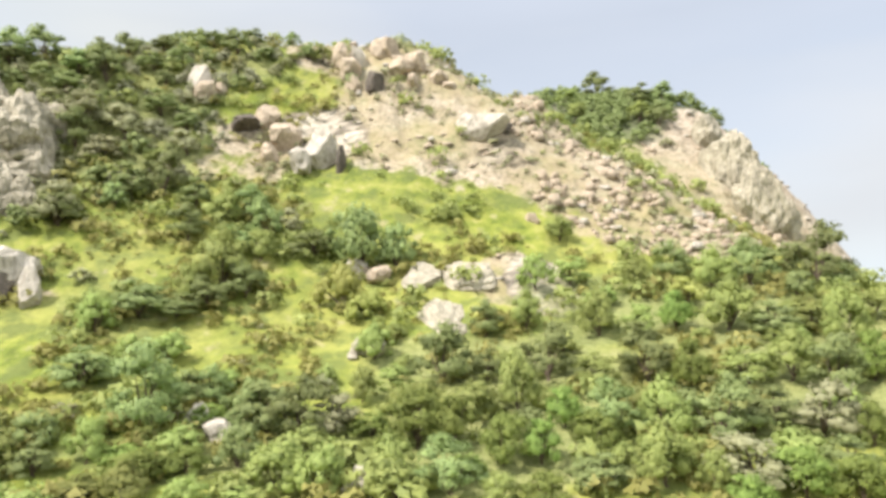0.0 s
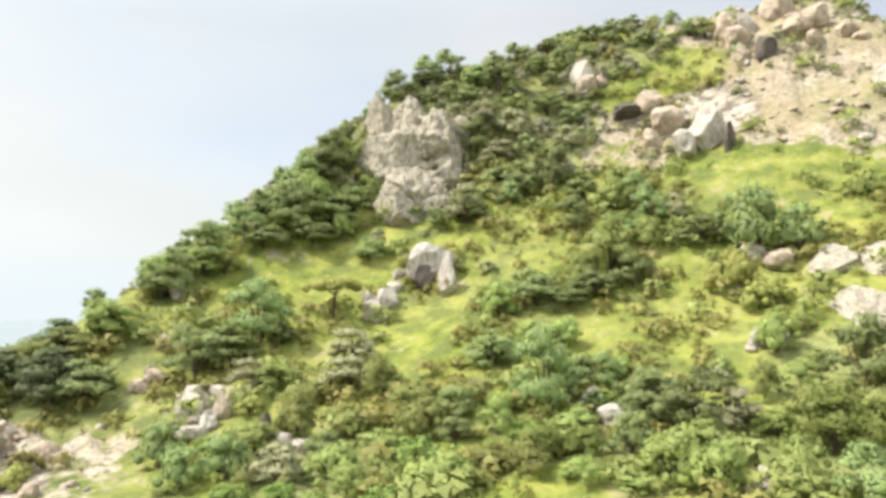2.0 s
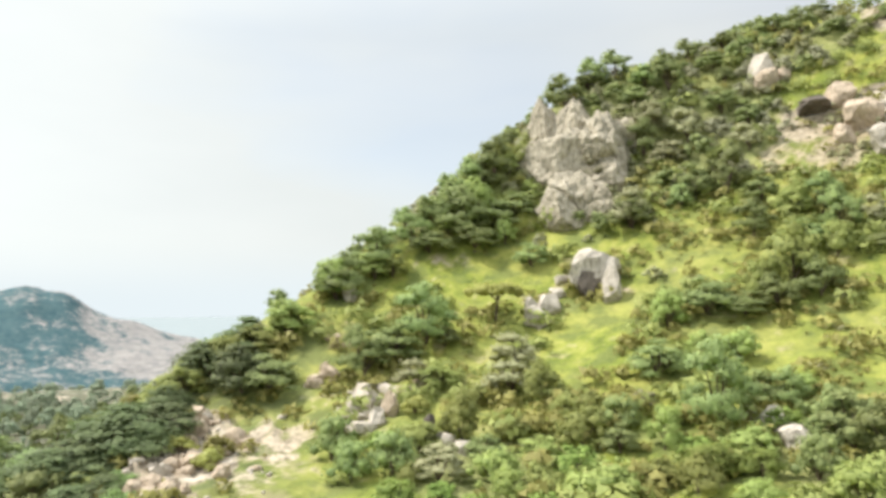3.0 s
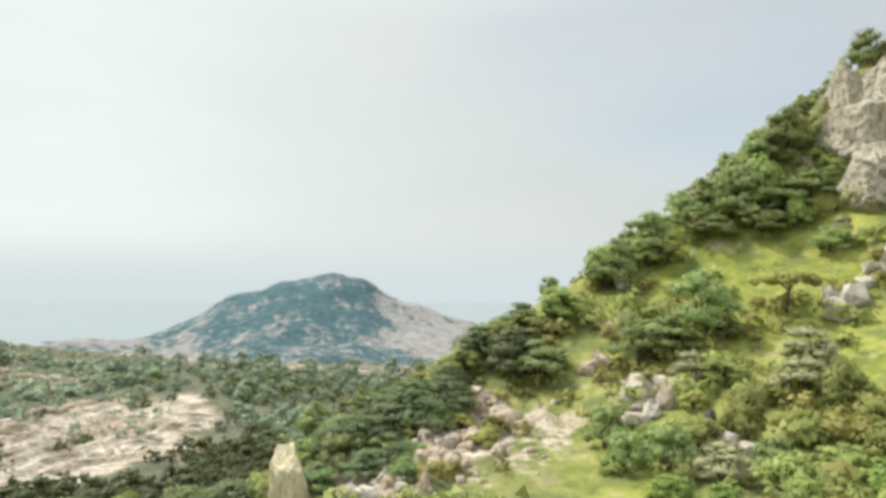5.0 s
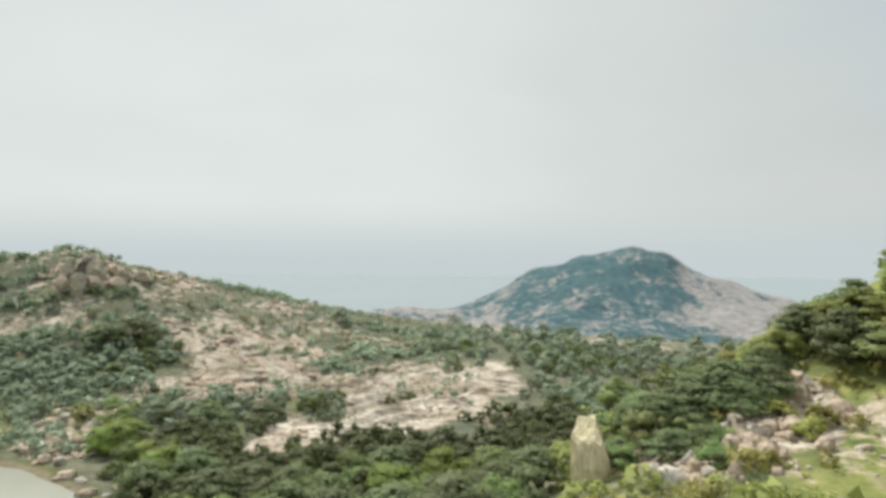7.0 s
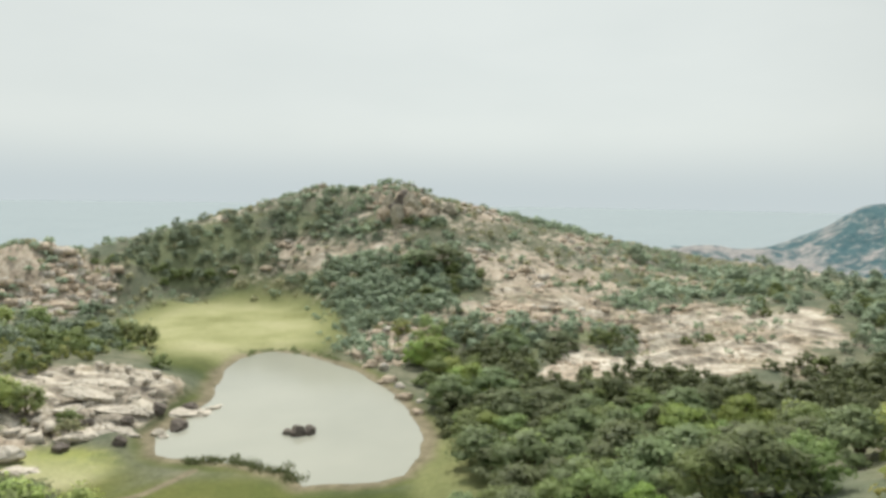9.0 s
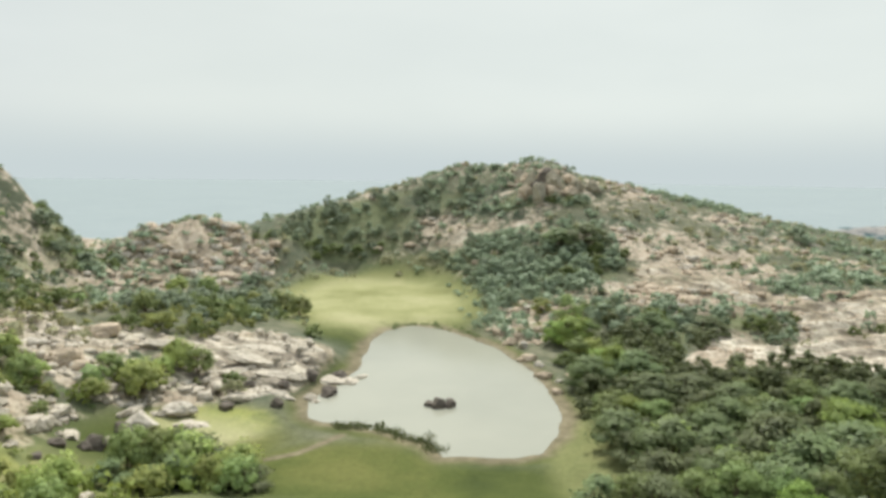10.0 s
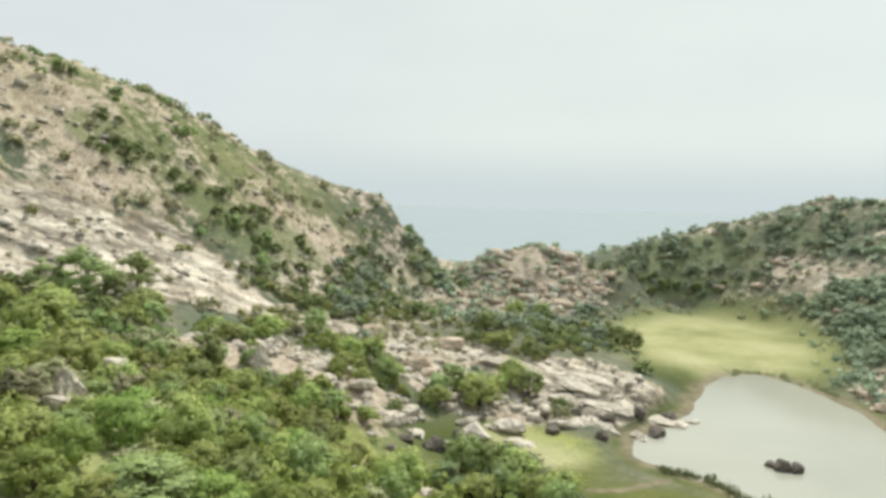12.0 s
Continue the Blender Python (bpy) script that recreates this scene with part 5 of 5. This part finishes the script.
def boulder_mesh(name, seed, mat, blocks=4, spread=0.5, size=(0.55, 0.55, 0.75), corners=13):
    """A fractured boulder about two across: several angular blocks close together."""
    rng = np.random.RandomState(seed)
    bm = bmesh.new()
    for k in range(blocks):
        a = 2.4 * k + rng.uniform(-0.4, 0.4)
        q = spread * math.sqrt(k / max(1, blocks - 1)) if blocks > 1 else 0
        grow = rng.uniform(0.7, 1.15) * (1.15 if k == 0 else 1.0)
        block(bm, rng, (math.cos(a) * q, math.sin(a) * q, rng.uniform(-0.3, 0.12) - 0.25 * q), [v * grow * rng.uniform(0.8, 1.2) for v in size], corners)
    bmesh.ops.bevel(bm, geom=bm.edges[:], offset=0.035, segments=1, affect="EDGES")
    bmesh.ops.recalc_face_normals(bm, faces=bm.faces[:])
    me = bpy.data.meshes.new(name)
    bm.to_mesh(me)
    bm.free()
    me.materials.append(mat)
    return me


def mass_mesh(name, seed, mat, cuts=12, fine=4, hollow=0.10):
    """A massive weathered boulder about two across: a lump cut by joint planes, with clefts and a worn skin."""
    rng = np.random.RandomState(seed)
    bm = bmesh.new()
    bmesh.ops.create_icosphere(bm, subdivisions=fine, radius=1.0)
    planes = []
    for k in range(cuts):
        d = rng.normal(size=3)
        planes.append((Vector(d / np.linalg.norm(d)), rng.uniform(0.55, 0.86)))
    off = Vector(rng.uniform(-50, 50, 3))
    for v in bm.verts:
        p = v.co.copy()
        p *= 1 + 0.30 * noise.noise(p * 1.2 + off)
        for nrm, h in planes:
            over = p.dot(nrm) - h
            if over > 0:
                p -= nrm * over * 0.95
        q = Vector((p.x * 2.4, p.y * 2.4, p.z * 1.1)) + off
        p *= 1 - hollow * max(0.0, 1 - 5 * abs(noise.noise(q))) + 0.10 * noise.noise(p * 3.6 + off) + 0.06 * noise.noise(p * 8 + off) + 0.03 * noise.noise(p * 17 + off)
        v.co = p
    me = bpy.data.meshes.new(name)
    bm.to_mesh(me)
    bm.free()
    me.materials.append(mat)
    return me


STONES = {"tan": [mass_mesh("boulder", 50 + k, ROCK_TAN, 13, 3, 0.12) for k in range(4)] + [boulder_mesh("boulder", 55 + k, ROCK_TAN, 2, 0.35, (0.8, 0.7, 0.65), 19) for k in range(2)],
          "pale": [mass_mesh("boulder", 60 + k, ROCK_PALE, 14, 3) for k in range(3)] + [boulder_mesh("boulder", 64 + k, ROCK_PALE, 1, 0, (0.9, 0.8, 0.75), 18) for k in range(3)],
          "white": [mass_mesh("boulder", 68 + k, ROCK_CREAM, 26, 4, 0.20) for k in range(3)] + [boulder_mesh("boulder", 71 + k, ROCK_CREAM, 2, 0.4, (0.9, 0.7, 0.55), 19) for k in range(2)],
          "dark": [mass_mesh("boulder", 74 + k, ROCK_DARK_AND_SHADE, 12, 3) for k in range(3)],
          "slab": [mass_mesh("boulder", 78 + k, ROCK_CRAG, 14, 4, 0.08) for k in range(3)],
          "ledge": [mass_mesh("boulder", 90 + k, ROCK_CREAM, 30, 4, 0.20) for k in range(4)],
          "pillar": [mass_mesh("boulder", 82, ROCK_STRAW, 16, 3)],
          "crag": [mass_mesh("boulder", 85 + k, ROCK_CRAG, 14, 5, 0.09) for k in range(4)]}
STONE_LABELS = {"tan": "weathered tan granite boulder half sunk in the slope", "pale": "pale grey granite boulder with dark streaks",
                "white": "sun-bleached whitish granite block", "dark": "dark granite boulder, in places standing in for a pale one's shaded side",
                "slab": "smooth pale rock slab lying on the slope", "ledge": "long pale rock ledge dipping to the pond", "pillar": "upright straw-coloured rock stump",
                "crag": "large pale crag with vertical dark streaks"}


STRIKE = 134.0  # the way the shore ledges run


def slope_at(x, y):
    h = 1.5
    return Vector((-(float(height(x + h, y)) - float(height(x - h, y))) / (2 * h), -(float(height(x, y + h)) - float(height(x, y - h))) / (2 * h), 1)).normalized()


def rocks(kind, rows):
    """Boulders: x, y, width, height."""
    for k, (x, y, w, h) in enumerate(rows):
        spin = (x * 53.1 + y * 17.9) % 360
        z = max(-0.1, float(height(x, y)))
        if kind == "slab":
            turn = slope_at(x, y).to_track_quat("Z", "Y").to_matrix().to_4x4()
            m = Matrix.Translation((x, y, z)) @ turn @ Matrix.Diagonal((0.62 * w, 0.8 * h, 0.9 + 0.03 * w, 1))
        elif kind == "ledge":
            m = pose(x, y, z - 0.25, 0, 6 + spin % 7, STRIKE + (spin - 180) / 6) @ Matrix.Diagonal((0.58 * w, 1.1 + 0.2 * w, 0.55 + 0.5 * h, 1))
        elif kind == "crag":
            m = pose(x, y, z + 0.12 * h, 0, 0, spin) @ Matrix.Diagonal((0.58 * w, 0.52 * w, 0.9 * h, 1))
        else:
            m = pose(x, y, z + 0.25 * h, 0, 0, spin) @ Matrix.Diagonal((0.56 * w, 0.5 * w, 0.85 * h, 1))
        ob = tagged(new("boulder", STONES[kind][k % len(STONES[kind])]), STONE_LABELS[kind], "boulder", "boulders on the slopes")
        ob.matrix_basis = m
        if kind in ("tan", "white"):
            # a smaller block broken off beside it
            a = math.radians(spin * 3)
            bx, by = x + 0.55 * w * math.cos(a), y + 0.55 * w * math.sin(a)
            piece = tagged(new("boulder", STONES[kind][(k + 2) % len(STONES[kind])]), STONE_LABELS[kind], "boulder", "boulders on the slopes")
            piece.matrix_basis = pose(bx, by, max(-0.1, float(height(bx, by))) + 0.12 * h, 8, -6, spin * 2) @ Matrix.Diagonal((0.32 * w, 0.3 * w, 0.5 * h, 1))


# the boulders that stand out: x, y, width, height
rocks("crag", [(-65.7, 95.6, 12.7, 9.5), (-61.2, 100.6, 12.6, 8.5), (-59, 90.5, 9.3, 5.9), (-58.6, 104.1, 7.3, 5.4), (-68.7, 95.6, 5.7, 4.7), (-58.8, 87.3, 7.5, 5), (-54.3, 90.4, 5.5, 4.5), (-56.6, 98.5, 5.1, 6.4), (58.8, 144.4, 11.1, 11.1), (61, 135, 10.5, 10.5), (58.5, 153.4, 7.9, 6.6), (65.4, 134.2, 7.1, 7.1)])
rocks("pale", [(-47.7, 77, 7.1, 4.7), (-44.1, 75.5, 3, 3.5), (-50, 68.1, 3.5, 2.1), (-50.2, 71, 3.2, 2.2), (-50.8, 73.5, 2.8, 1.8), (-51.6, 75.7, 2.2, 1.6), (-51.3, 68.5, 2, 2.7), (-19.1, 110, 6.3, 4.9), (-21.4, 107.6, 4.4, 3.5), (-40.5, 117.9, 4.1, 5.1), (-14.8, 130.4, 5.5, 6), (8, 115.7, 9.3, 5.1), (5.1, 116.1, 4.7, 3.2), (-19.8, 56.6, 2.9, 1.6), (-17.3, 54.7, 2.8, 1.6), (-22, 57.2, 1.7, 1.3), (-41.1, 42.6, 2.9, 2.1), (-39.4, 43.2, 2.4, 1.6), (-10.9, 87.9, 3.5, 2.1), (-49.1, 42.2, 2.1, 1.4), (-72, 57.6, 2.2, 2.2), (-49.8, 16.7, 2.6, 1.3), (-49.4, 19.2, 1.7, 1.2), (-58.3, 26.8, 2.3, 1.4)])
rocks("pale", [(-51.9, 16, 1.6, 1.2), (-53.1, 19.2, 1.7, 1), (-123.4, -65, 2.7, 1.4), (-113.3, -56.1, 2.1, 1), (-106.3, -48.9, 2.1, 1), (-130.4, -72.2, 2.9, 1.2), (-57.1, -83.1, 4.7, 1.9), (-51.1, -82.6, 4.9, 1.8), (-22.7, -96.1, 2.9, 1.4)])
# several sit against pale boulders in place of their shaded sides and hollows
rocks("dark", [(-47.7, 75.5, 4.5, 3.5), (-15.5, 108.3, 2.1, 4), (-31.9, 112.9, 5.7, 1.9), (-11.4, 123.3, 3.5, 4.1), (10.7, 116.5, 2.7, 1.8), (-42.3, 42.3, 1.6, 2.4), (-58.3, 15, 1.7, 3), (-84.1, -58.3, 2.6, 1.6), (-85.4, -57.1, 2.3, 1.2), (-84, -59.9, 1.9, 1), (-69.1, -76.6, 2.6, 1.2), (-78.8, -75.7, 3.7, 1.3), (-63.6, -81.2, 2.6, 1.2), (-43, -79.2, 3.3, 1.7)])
rocks("tan", [(-24.9, 111.8, 6.4, 4.1), (-39, 116.4, 4.6, 3.4), (-28.5, 115.2, 4.8, 2.9), (-18.4, 129, 4.8, 4.3), (-10.2, 133, 4.9, 3.8), (-4, 129.1, 5.4, 3.7), (-16.2, 127.2, 5.3, 4.2), (-6.9, 127, 5.3, 3.2), (-0.1, 127.1, 4.2, 2.1), (15.8, 109.4, 1.7, 1.6), (12.9, 101.9, 1.8, 1.3), (27.8, 108.1, 2.4, 1.6), (18.3, 107.4, 2.0, 1.3), (-8.1, 87.2, 3.5, 2.1), (-60.8, 102.2, 4.8, 2.9), (-49.4, 44.1, 1.8, 2.1), (-51.2, 48, 2.5, 1.2), (-51.3, 50, 2.1, 0.9), (-50.7, 23.9, 2, 1.3), (-57.2, 29.4, 2.4, 1.4), (-58.9, 34.1, 2.4, 1.4), (-51.7, 28.5, 1.9, 1)])
rocks("tan", [(-64.8, 32.7, 2.1, 1.5), (-62, 45, 2.0, 1.0), (-65.7, 50.9, 2.6, 1.3), (-52, 22, 2, 1.4), (-62.9, 30.8, 2.6, 1.7), (-66, 34.1, 2.1, 1.4), (-62.2, 46.7, 2.1, 1.1), (-50.5, 22.4, 1.8, 1), (-58.2, 29.5, 2.1, 1.2), (-124.2, -68, 2.8, 1.4), (-115.7, -59.7, 2.8, 1.3), (-129.5, -74.4, 2.9, 1.5), (-107.3, -52, 2.6, 1.2), (-100.4, -46.6, 1.9, 0.9), (-51.2, -100.9, 5.5, 2.2), (-51.6, -120.8, 5.3, 2.3), (-65.5, -115.2, 5.4, 2.4), (-43.4, -94.9, 3.4, 2.1)])
rocks("slab", [(-0.3, 79.6, 5.6, 6.2), (-2.7, 86.9, 4.8, 4.8), (3.1, 86.7, 7.4, 5.4), (0.8, 76, 3.6, 3.6)])
rocks("white", [(-7.5, 71.2, 2.8, 2), (-8.9, 71.3, 1.9, 1.5), (-7.3, 75.2, 2.4, 1.3), (-5.6, 47.7, 2.4, 1.7), (-49.6, 41, 2.9, 1.3), (-52, 41.9, 2.4, 1.3), (-54, 43.6, 2.2, 1.3), (-52.5, 44.8, 2.5, 1.5), (-55.8, 46.5, 2.3, 1.4), (-53.3, 47.7, 2.1, 1.3), (-56, 48.5, 2, 0.9), (-75.6, -76.2, 2.6, 0.8), (-85.4, -77, 2.6, 0.7), (-72, -82.3, 2.5, 0.8), (-89.2, -77.8, 2.1, 0.7), (-39.3, -83.8, 3.6, 1.9), (-22.9, -90.6, 3.1, 3.5), (-0.5, -63, 3.3, 3.1), (-4.7, -78.4, 3.2, 2.8), (-36.9, -90, 3.7, 1.6), (-32.4, -91.2, 3.2, 1.6), (-25.7, -68.4, 3.1, 1.5), (-31.7, -64.5, 3.7, 1.6)])
rocks("pillar", [(-56.2, 12.4, 3.7, 5.5)])
rocks("ledge", [(-85.1, -79.2, 10.4, 1.3), (-71.6, -80.6, 8.9, 1.2), (-67.5, -82.2, 7.9, 1.1), (-76.3, -83.2, 9.2, 1.1), (-76.4, -88.6, 9.5, 1.1), (-69.4, -88.5, 8.3, 0.9), (-56.6, -79.3, 6.5, 0.8), (-72.3, -89.3, 6.6, 0.9), (-81.3, -91.5, 10.8, 1.2), (-68.6, -104, 9, 1)])
rocks("white", [(-23.3, -92.5, 3.0, 2.2), (-33.6, -90, 2.2, 0.8), (-30.6, -87.2, 1.8, 0.7), (-39.8, -84.8, 2.2, 0.8), (-42.2, -82.7, 2.4, 0.9), (-45.5, -80.7, 2.4, 0.9), (0.3, -62.1, 2, 0.7), (-4.2, -77.7, 1.8, 0.7), (-30.9, -66.9, 3.4, 1.3), (-32.7, -83.5, 2, 0.7), (-52.3, -86.2, 3, 1.1), (-34.1, -79.2, 1.7, 0.6), (-55.6, -83.8, 2.6, 0.9), (-29.9, -93.5, 1.9, 0.7), (-63.9, -88.4, 2.5, 0.9), (-16.9, -101.5, 2, 0.7), (-1.4, -91.7, 2.4, 0.9)])
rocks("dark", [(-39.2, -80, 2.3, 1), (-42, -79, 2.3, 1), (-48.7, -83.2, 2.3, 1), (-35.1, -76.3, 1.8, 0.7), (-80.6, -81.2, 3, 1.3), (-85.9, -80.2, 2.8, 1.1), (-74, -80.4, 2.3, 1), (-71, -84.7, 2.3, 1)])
rocks("crag", [(-63.8, 98.5, 10.3, 6.6), (-66.9, 100, 9.6, 7.7), (-58.5, 96.8, 8.2, 5.4), (-55.7, 90.4, 6.8, 4.3), (-60.3, 103.8, 8.7, 6.7), (-69.3, 98.6, 6.8, 7.7)])
rocks("tan", [(-58.6, 27.8, 1.8, 1.3), (-51.9, 23, 1.8, 1.4), (-51.1, 20.7, 1.3, 1.1), (-50.9, 18.8, 1.6, 1), (-64.2, 32.7, 2.3, 1.5), (-59.9, 34.1, 1.9, 1.2), (-57.9, 31.6, 1.4, 1), (-55.5, 27.6, 1.5, 1), (-47.4, 20.2, 1.1, 0.9), (-61.3, 46.8, 1.9, 0.9), (-61.7, 44.5, 2.1, 0.9)])
rocks("white", [(-58, 26.5, 1.5, 1.5), (-64.7, 34.2, 1.5, 1.1), (-58.2, 29.2, 1.3, 0.9), (-52.5, 42.3, 2.4, 1.8), (-55.6, 45.6, 2.3, 1.2)])
rocks("white", [(-16.5, -101.4, 2.8, 1.3), (-20.6, -106.7, 2.6, 1.2), (-28.6, -101.8, 2.9, 1.5), (-30.3, -97.6, 2.5, 1.3), (-32.1, -95.2, 2.7, 1.3), (-32.5, -90.5, 2.6, 1.5), (-32.6, -87.3, 2.1, 1.5), (-35.8, -85.3, 2.2, 1.2), (-38.9, -84.7, 3, 1.6), (-43.3, -87.7, 3.1, 1.4), (-37.6, -96.1, 2.3, 1.2), (-35.6, -111.8, 3.2, 1.3), (-28.2, -108.6, 2.7, 1.1), (-4.5, -78.5, 2.5, 1.4), (-0.1, -61.8, 2.5, 1.7), (-1.1, -61.2, 1.7, 1), (-2.6, -92.4, 2.5, 1), (-6, -93.9, 2.3, 0.9), (2.4, -80.1, 1.5, 0.8)])
rocks("crag", [(-214, -108, 7.5, 7), (-217.5, -113.5, 6, 6), (-221, -106, 7, 6), (-226.5, -100.5, 7, 4), (-224, -121, 5, 3.5), (-232, -96, 6, 3)])
rocks("tan", [(-213, -112.5, 5, 5), (-216.5, -104, 5.5, 4.5), (-221, -117, 5, 4), (-222, -100, 6, 3), (-228, -112, 7, 4), (-229, -104, 6, 3)])
rocks("dark", [(-216, -110.8, 4, 5.5), (-219, -109, 5, 6), (-223.5, -110, 6, 5)])


def rubble(label, count, lo, hi, d0, d1, mat, sizes, seed, flat=0.6, least=0.45, on_slab=False):
    """Loose stones over bare ground, as one object."""
    rng = np.random.RandomState(seed)
    n = count * 8
    b, d = rng.uniform(lo, hi, n), np.sqrt(rng.uniform(d0 ** 2, d1 ** 2, n))
    a = np.radians(b)
    x, y = -np.sin(a) * d, np.cos(a) * d
    keep = np.where((bare(x, y) > least + 0.3 * rng.rand(n)) & (fbm(x, y, 8, 3, 6) > 0.44) & ((sheets(x, y) < 0.5) | (d < 145) | on_slab))[0][:count]
    x, y = x[keep], y[keep]
    z = height(x, y)
    n = len(x)
    corner = np.array([(-1, -1, -1), (1, -1, -1), (1, 1, -1), (-1, 1, -1), (-1, -1, 1), (1, -1, 1), (1, 1, 1), (-1, 1, 1)], float)
    quads = np.array([(0, 3, 2, 1), (4, 5, 6, 7), (0, 1, 5, 4), (1, 2, 6, 5), (2, 3, 7, 6), (3, 0, 4, 7)])
    s = rng.uniform(*sizes, n) * (0.5 + rng.rand(n) ** 2)
    v = corner[None] * rng.uniform(0.45, 1.0, (n, 8, 3)) * s[:, None, None]
    v[:, 4:, :2] *= 0.75
    v[:, :, 0] *= rng.uniform(0.8, 1.9, (n, 1))
    v[:, :, 2] *= flat
    turn = rng.uniform(0, math.pi, n)
    c, k = np.cos(turn)[:, None], np.sin(turn)[:, None]
    v = np.stack([v[:, :, 0] * c - v[:, :, 1] * k + x[:, None], v[:, :, 0] * k + v[:, :, 1] * c + y[:, None], v[:, :, 2] + (z + 0.15 * s)[:, None]], -1)
    faces = (quads[None] + 8 * np.arange(n)[:, None, None]).reshape(-1, 4)
    return tagged(new("rubble", mesh_from("rubble", v.reshape(-1, 3), faces, mat)), label, "stones", kind="stuff")


rubble("tan stones strewn over the dry upper slope", 260, 328, 372, 90, 175, ROCK_TAN, (0.25, 0.7), 61)
rubble("tan broken rocks of the scree below the cliff", 520, 334, 354, 94, 165, ROCK_TAN, (0.2, 0.9), 73, 0.9)
rubble("pale stones strewn over the dry upper slope", 90, 328, 392, 84, 175, ROCK_PALE, (0.4, 1.0), 62)
rubble("tan rock ledges along the stony ridge", 900, 90, 150, 140, 290, ROCK_TAN, (0.6, 1.7), 63, 0.45)
rubble("pale rocks covering the knoll", 300, 133, 150, 205, 236, ROCK_PALE, (0.5, 1.4), 71, 0.7, 0.2)
rubble("tan rocks covering the knoll", 220, 133, 150, 205, 236, ROCK_TAN, (0.6, 1.6), 70, 0.7, 0.2)
rubble("small brown stones lying on the bare slab", 520, 83, 112, 132, 212, ROCK_TAN, (0.25, 0.8), 72, 0.45, 0.3, True)
rubble("pale rock ledges along the stony ridge", 400, 90, 150, 140, 290, ROCK_PALE, (0.6, 1.6), 64, 0.45)
rubble("pale shore rocks beside the pond", 230, 130, 162, 98, 145, ROCK_CREAM, (0.2, 0.8), 65, 0.6, 0.3)
rubble("broken pale rocks among the bushes above the pond", 330, 143, 168, 72, 116, ROCK_CREAM, (0.2, 0.9), 74, 0.7, 0.25)
rubble("small grey rocks along the pond bank", 260, 108, 122, 105, 180, ROCK_TAN, (0.3, 0.7), 68, 0.5, 0.2)
rubble("tan rocks on the hill beyond the shore", 600, 150, 198, 100, 215, ROCK_PALE, (0.3, 1.0), 66, 0.5)
rubble("tan stones on the spur above the valley", 300, 56, 84, 50, 86, ROCK_TAN, (0.10, 0.45), 67, 0.7, 0.3)
rubble("pale stones on the spur above the valley", 300, 56, 72, 50, 86, ROCK_CREAM, (0.10, 0.4), 69, 0.7, 0.3)


# ---------------------------------------------------------------- reeds at the water's edge
def build_reeds(label, count, rows, seed):
    """Ragged clumps of blades along a line of bearing, distance, as one object."""
    rng = np.random.RandomState(seed)
    line = np.array([at(b, d) for b, d in rows])
    verts, faces = [], []
    clumps = rng.uniform(0, len(line) - 1.001, count // 14)
    for c in clumps:
        k = int(c)
        mid = line[k] + (line[k + 1] - line[k]) * (c - k) + rng.normal(size=2) * 0.7
        tall = rng.uniform(0.2, 0.75)
        for j in range(14):
            x, y = mid + rng.normal(size=2) * 0.4
            z = max(0.0, float(height(x, y))) - 0.05
            a, h, w = rng.uniform(0, math.pi), tall * rng.uniform(0.5, 1.1), rng.uniform(0.05, 0.12)
            lx, ly = rng.normal(size=2) * 0.25 * h
            ux, uy = math.cos(a) * w, math.sin(a) * w
            base = len(verts)
            verts += [(x - ux, y - uy, z), (x + ux, y + uy, z), (x + ux * 0.7 + lx * 0.4, y + uy * 0.7 + ly * 0.4, z + 0.6 * h), (x + lx, y + ly, z + h)]
            faces.append((base, base + 1, base + 2, base + 3))
    return tagged(new("reeds", mesh_from("reeds", verts, faces, LEAF_DEEP_SHADE)), label, "reeds", kind="stuff")


build_reeds("dark ragged reeds standing at the muddy water's edge", 1700, [(133.6, 95.0), (131.4, 94.6), (129.2, 93.2), (127.4, 90.6), (125.6, 88.0), (124.6, 85.2)], 91)
build_reeds("thin dark reeds along the far bank of the pond", 700, [(121.5, 147.5), (123.2, 153.5), (125.4, 158.5), (127.4, 159.5), (129.4, 154.0)], 92)
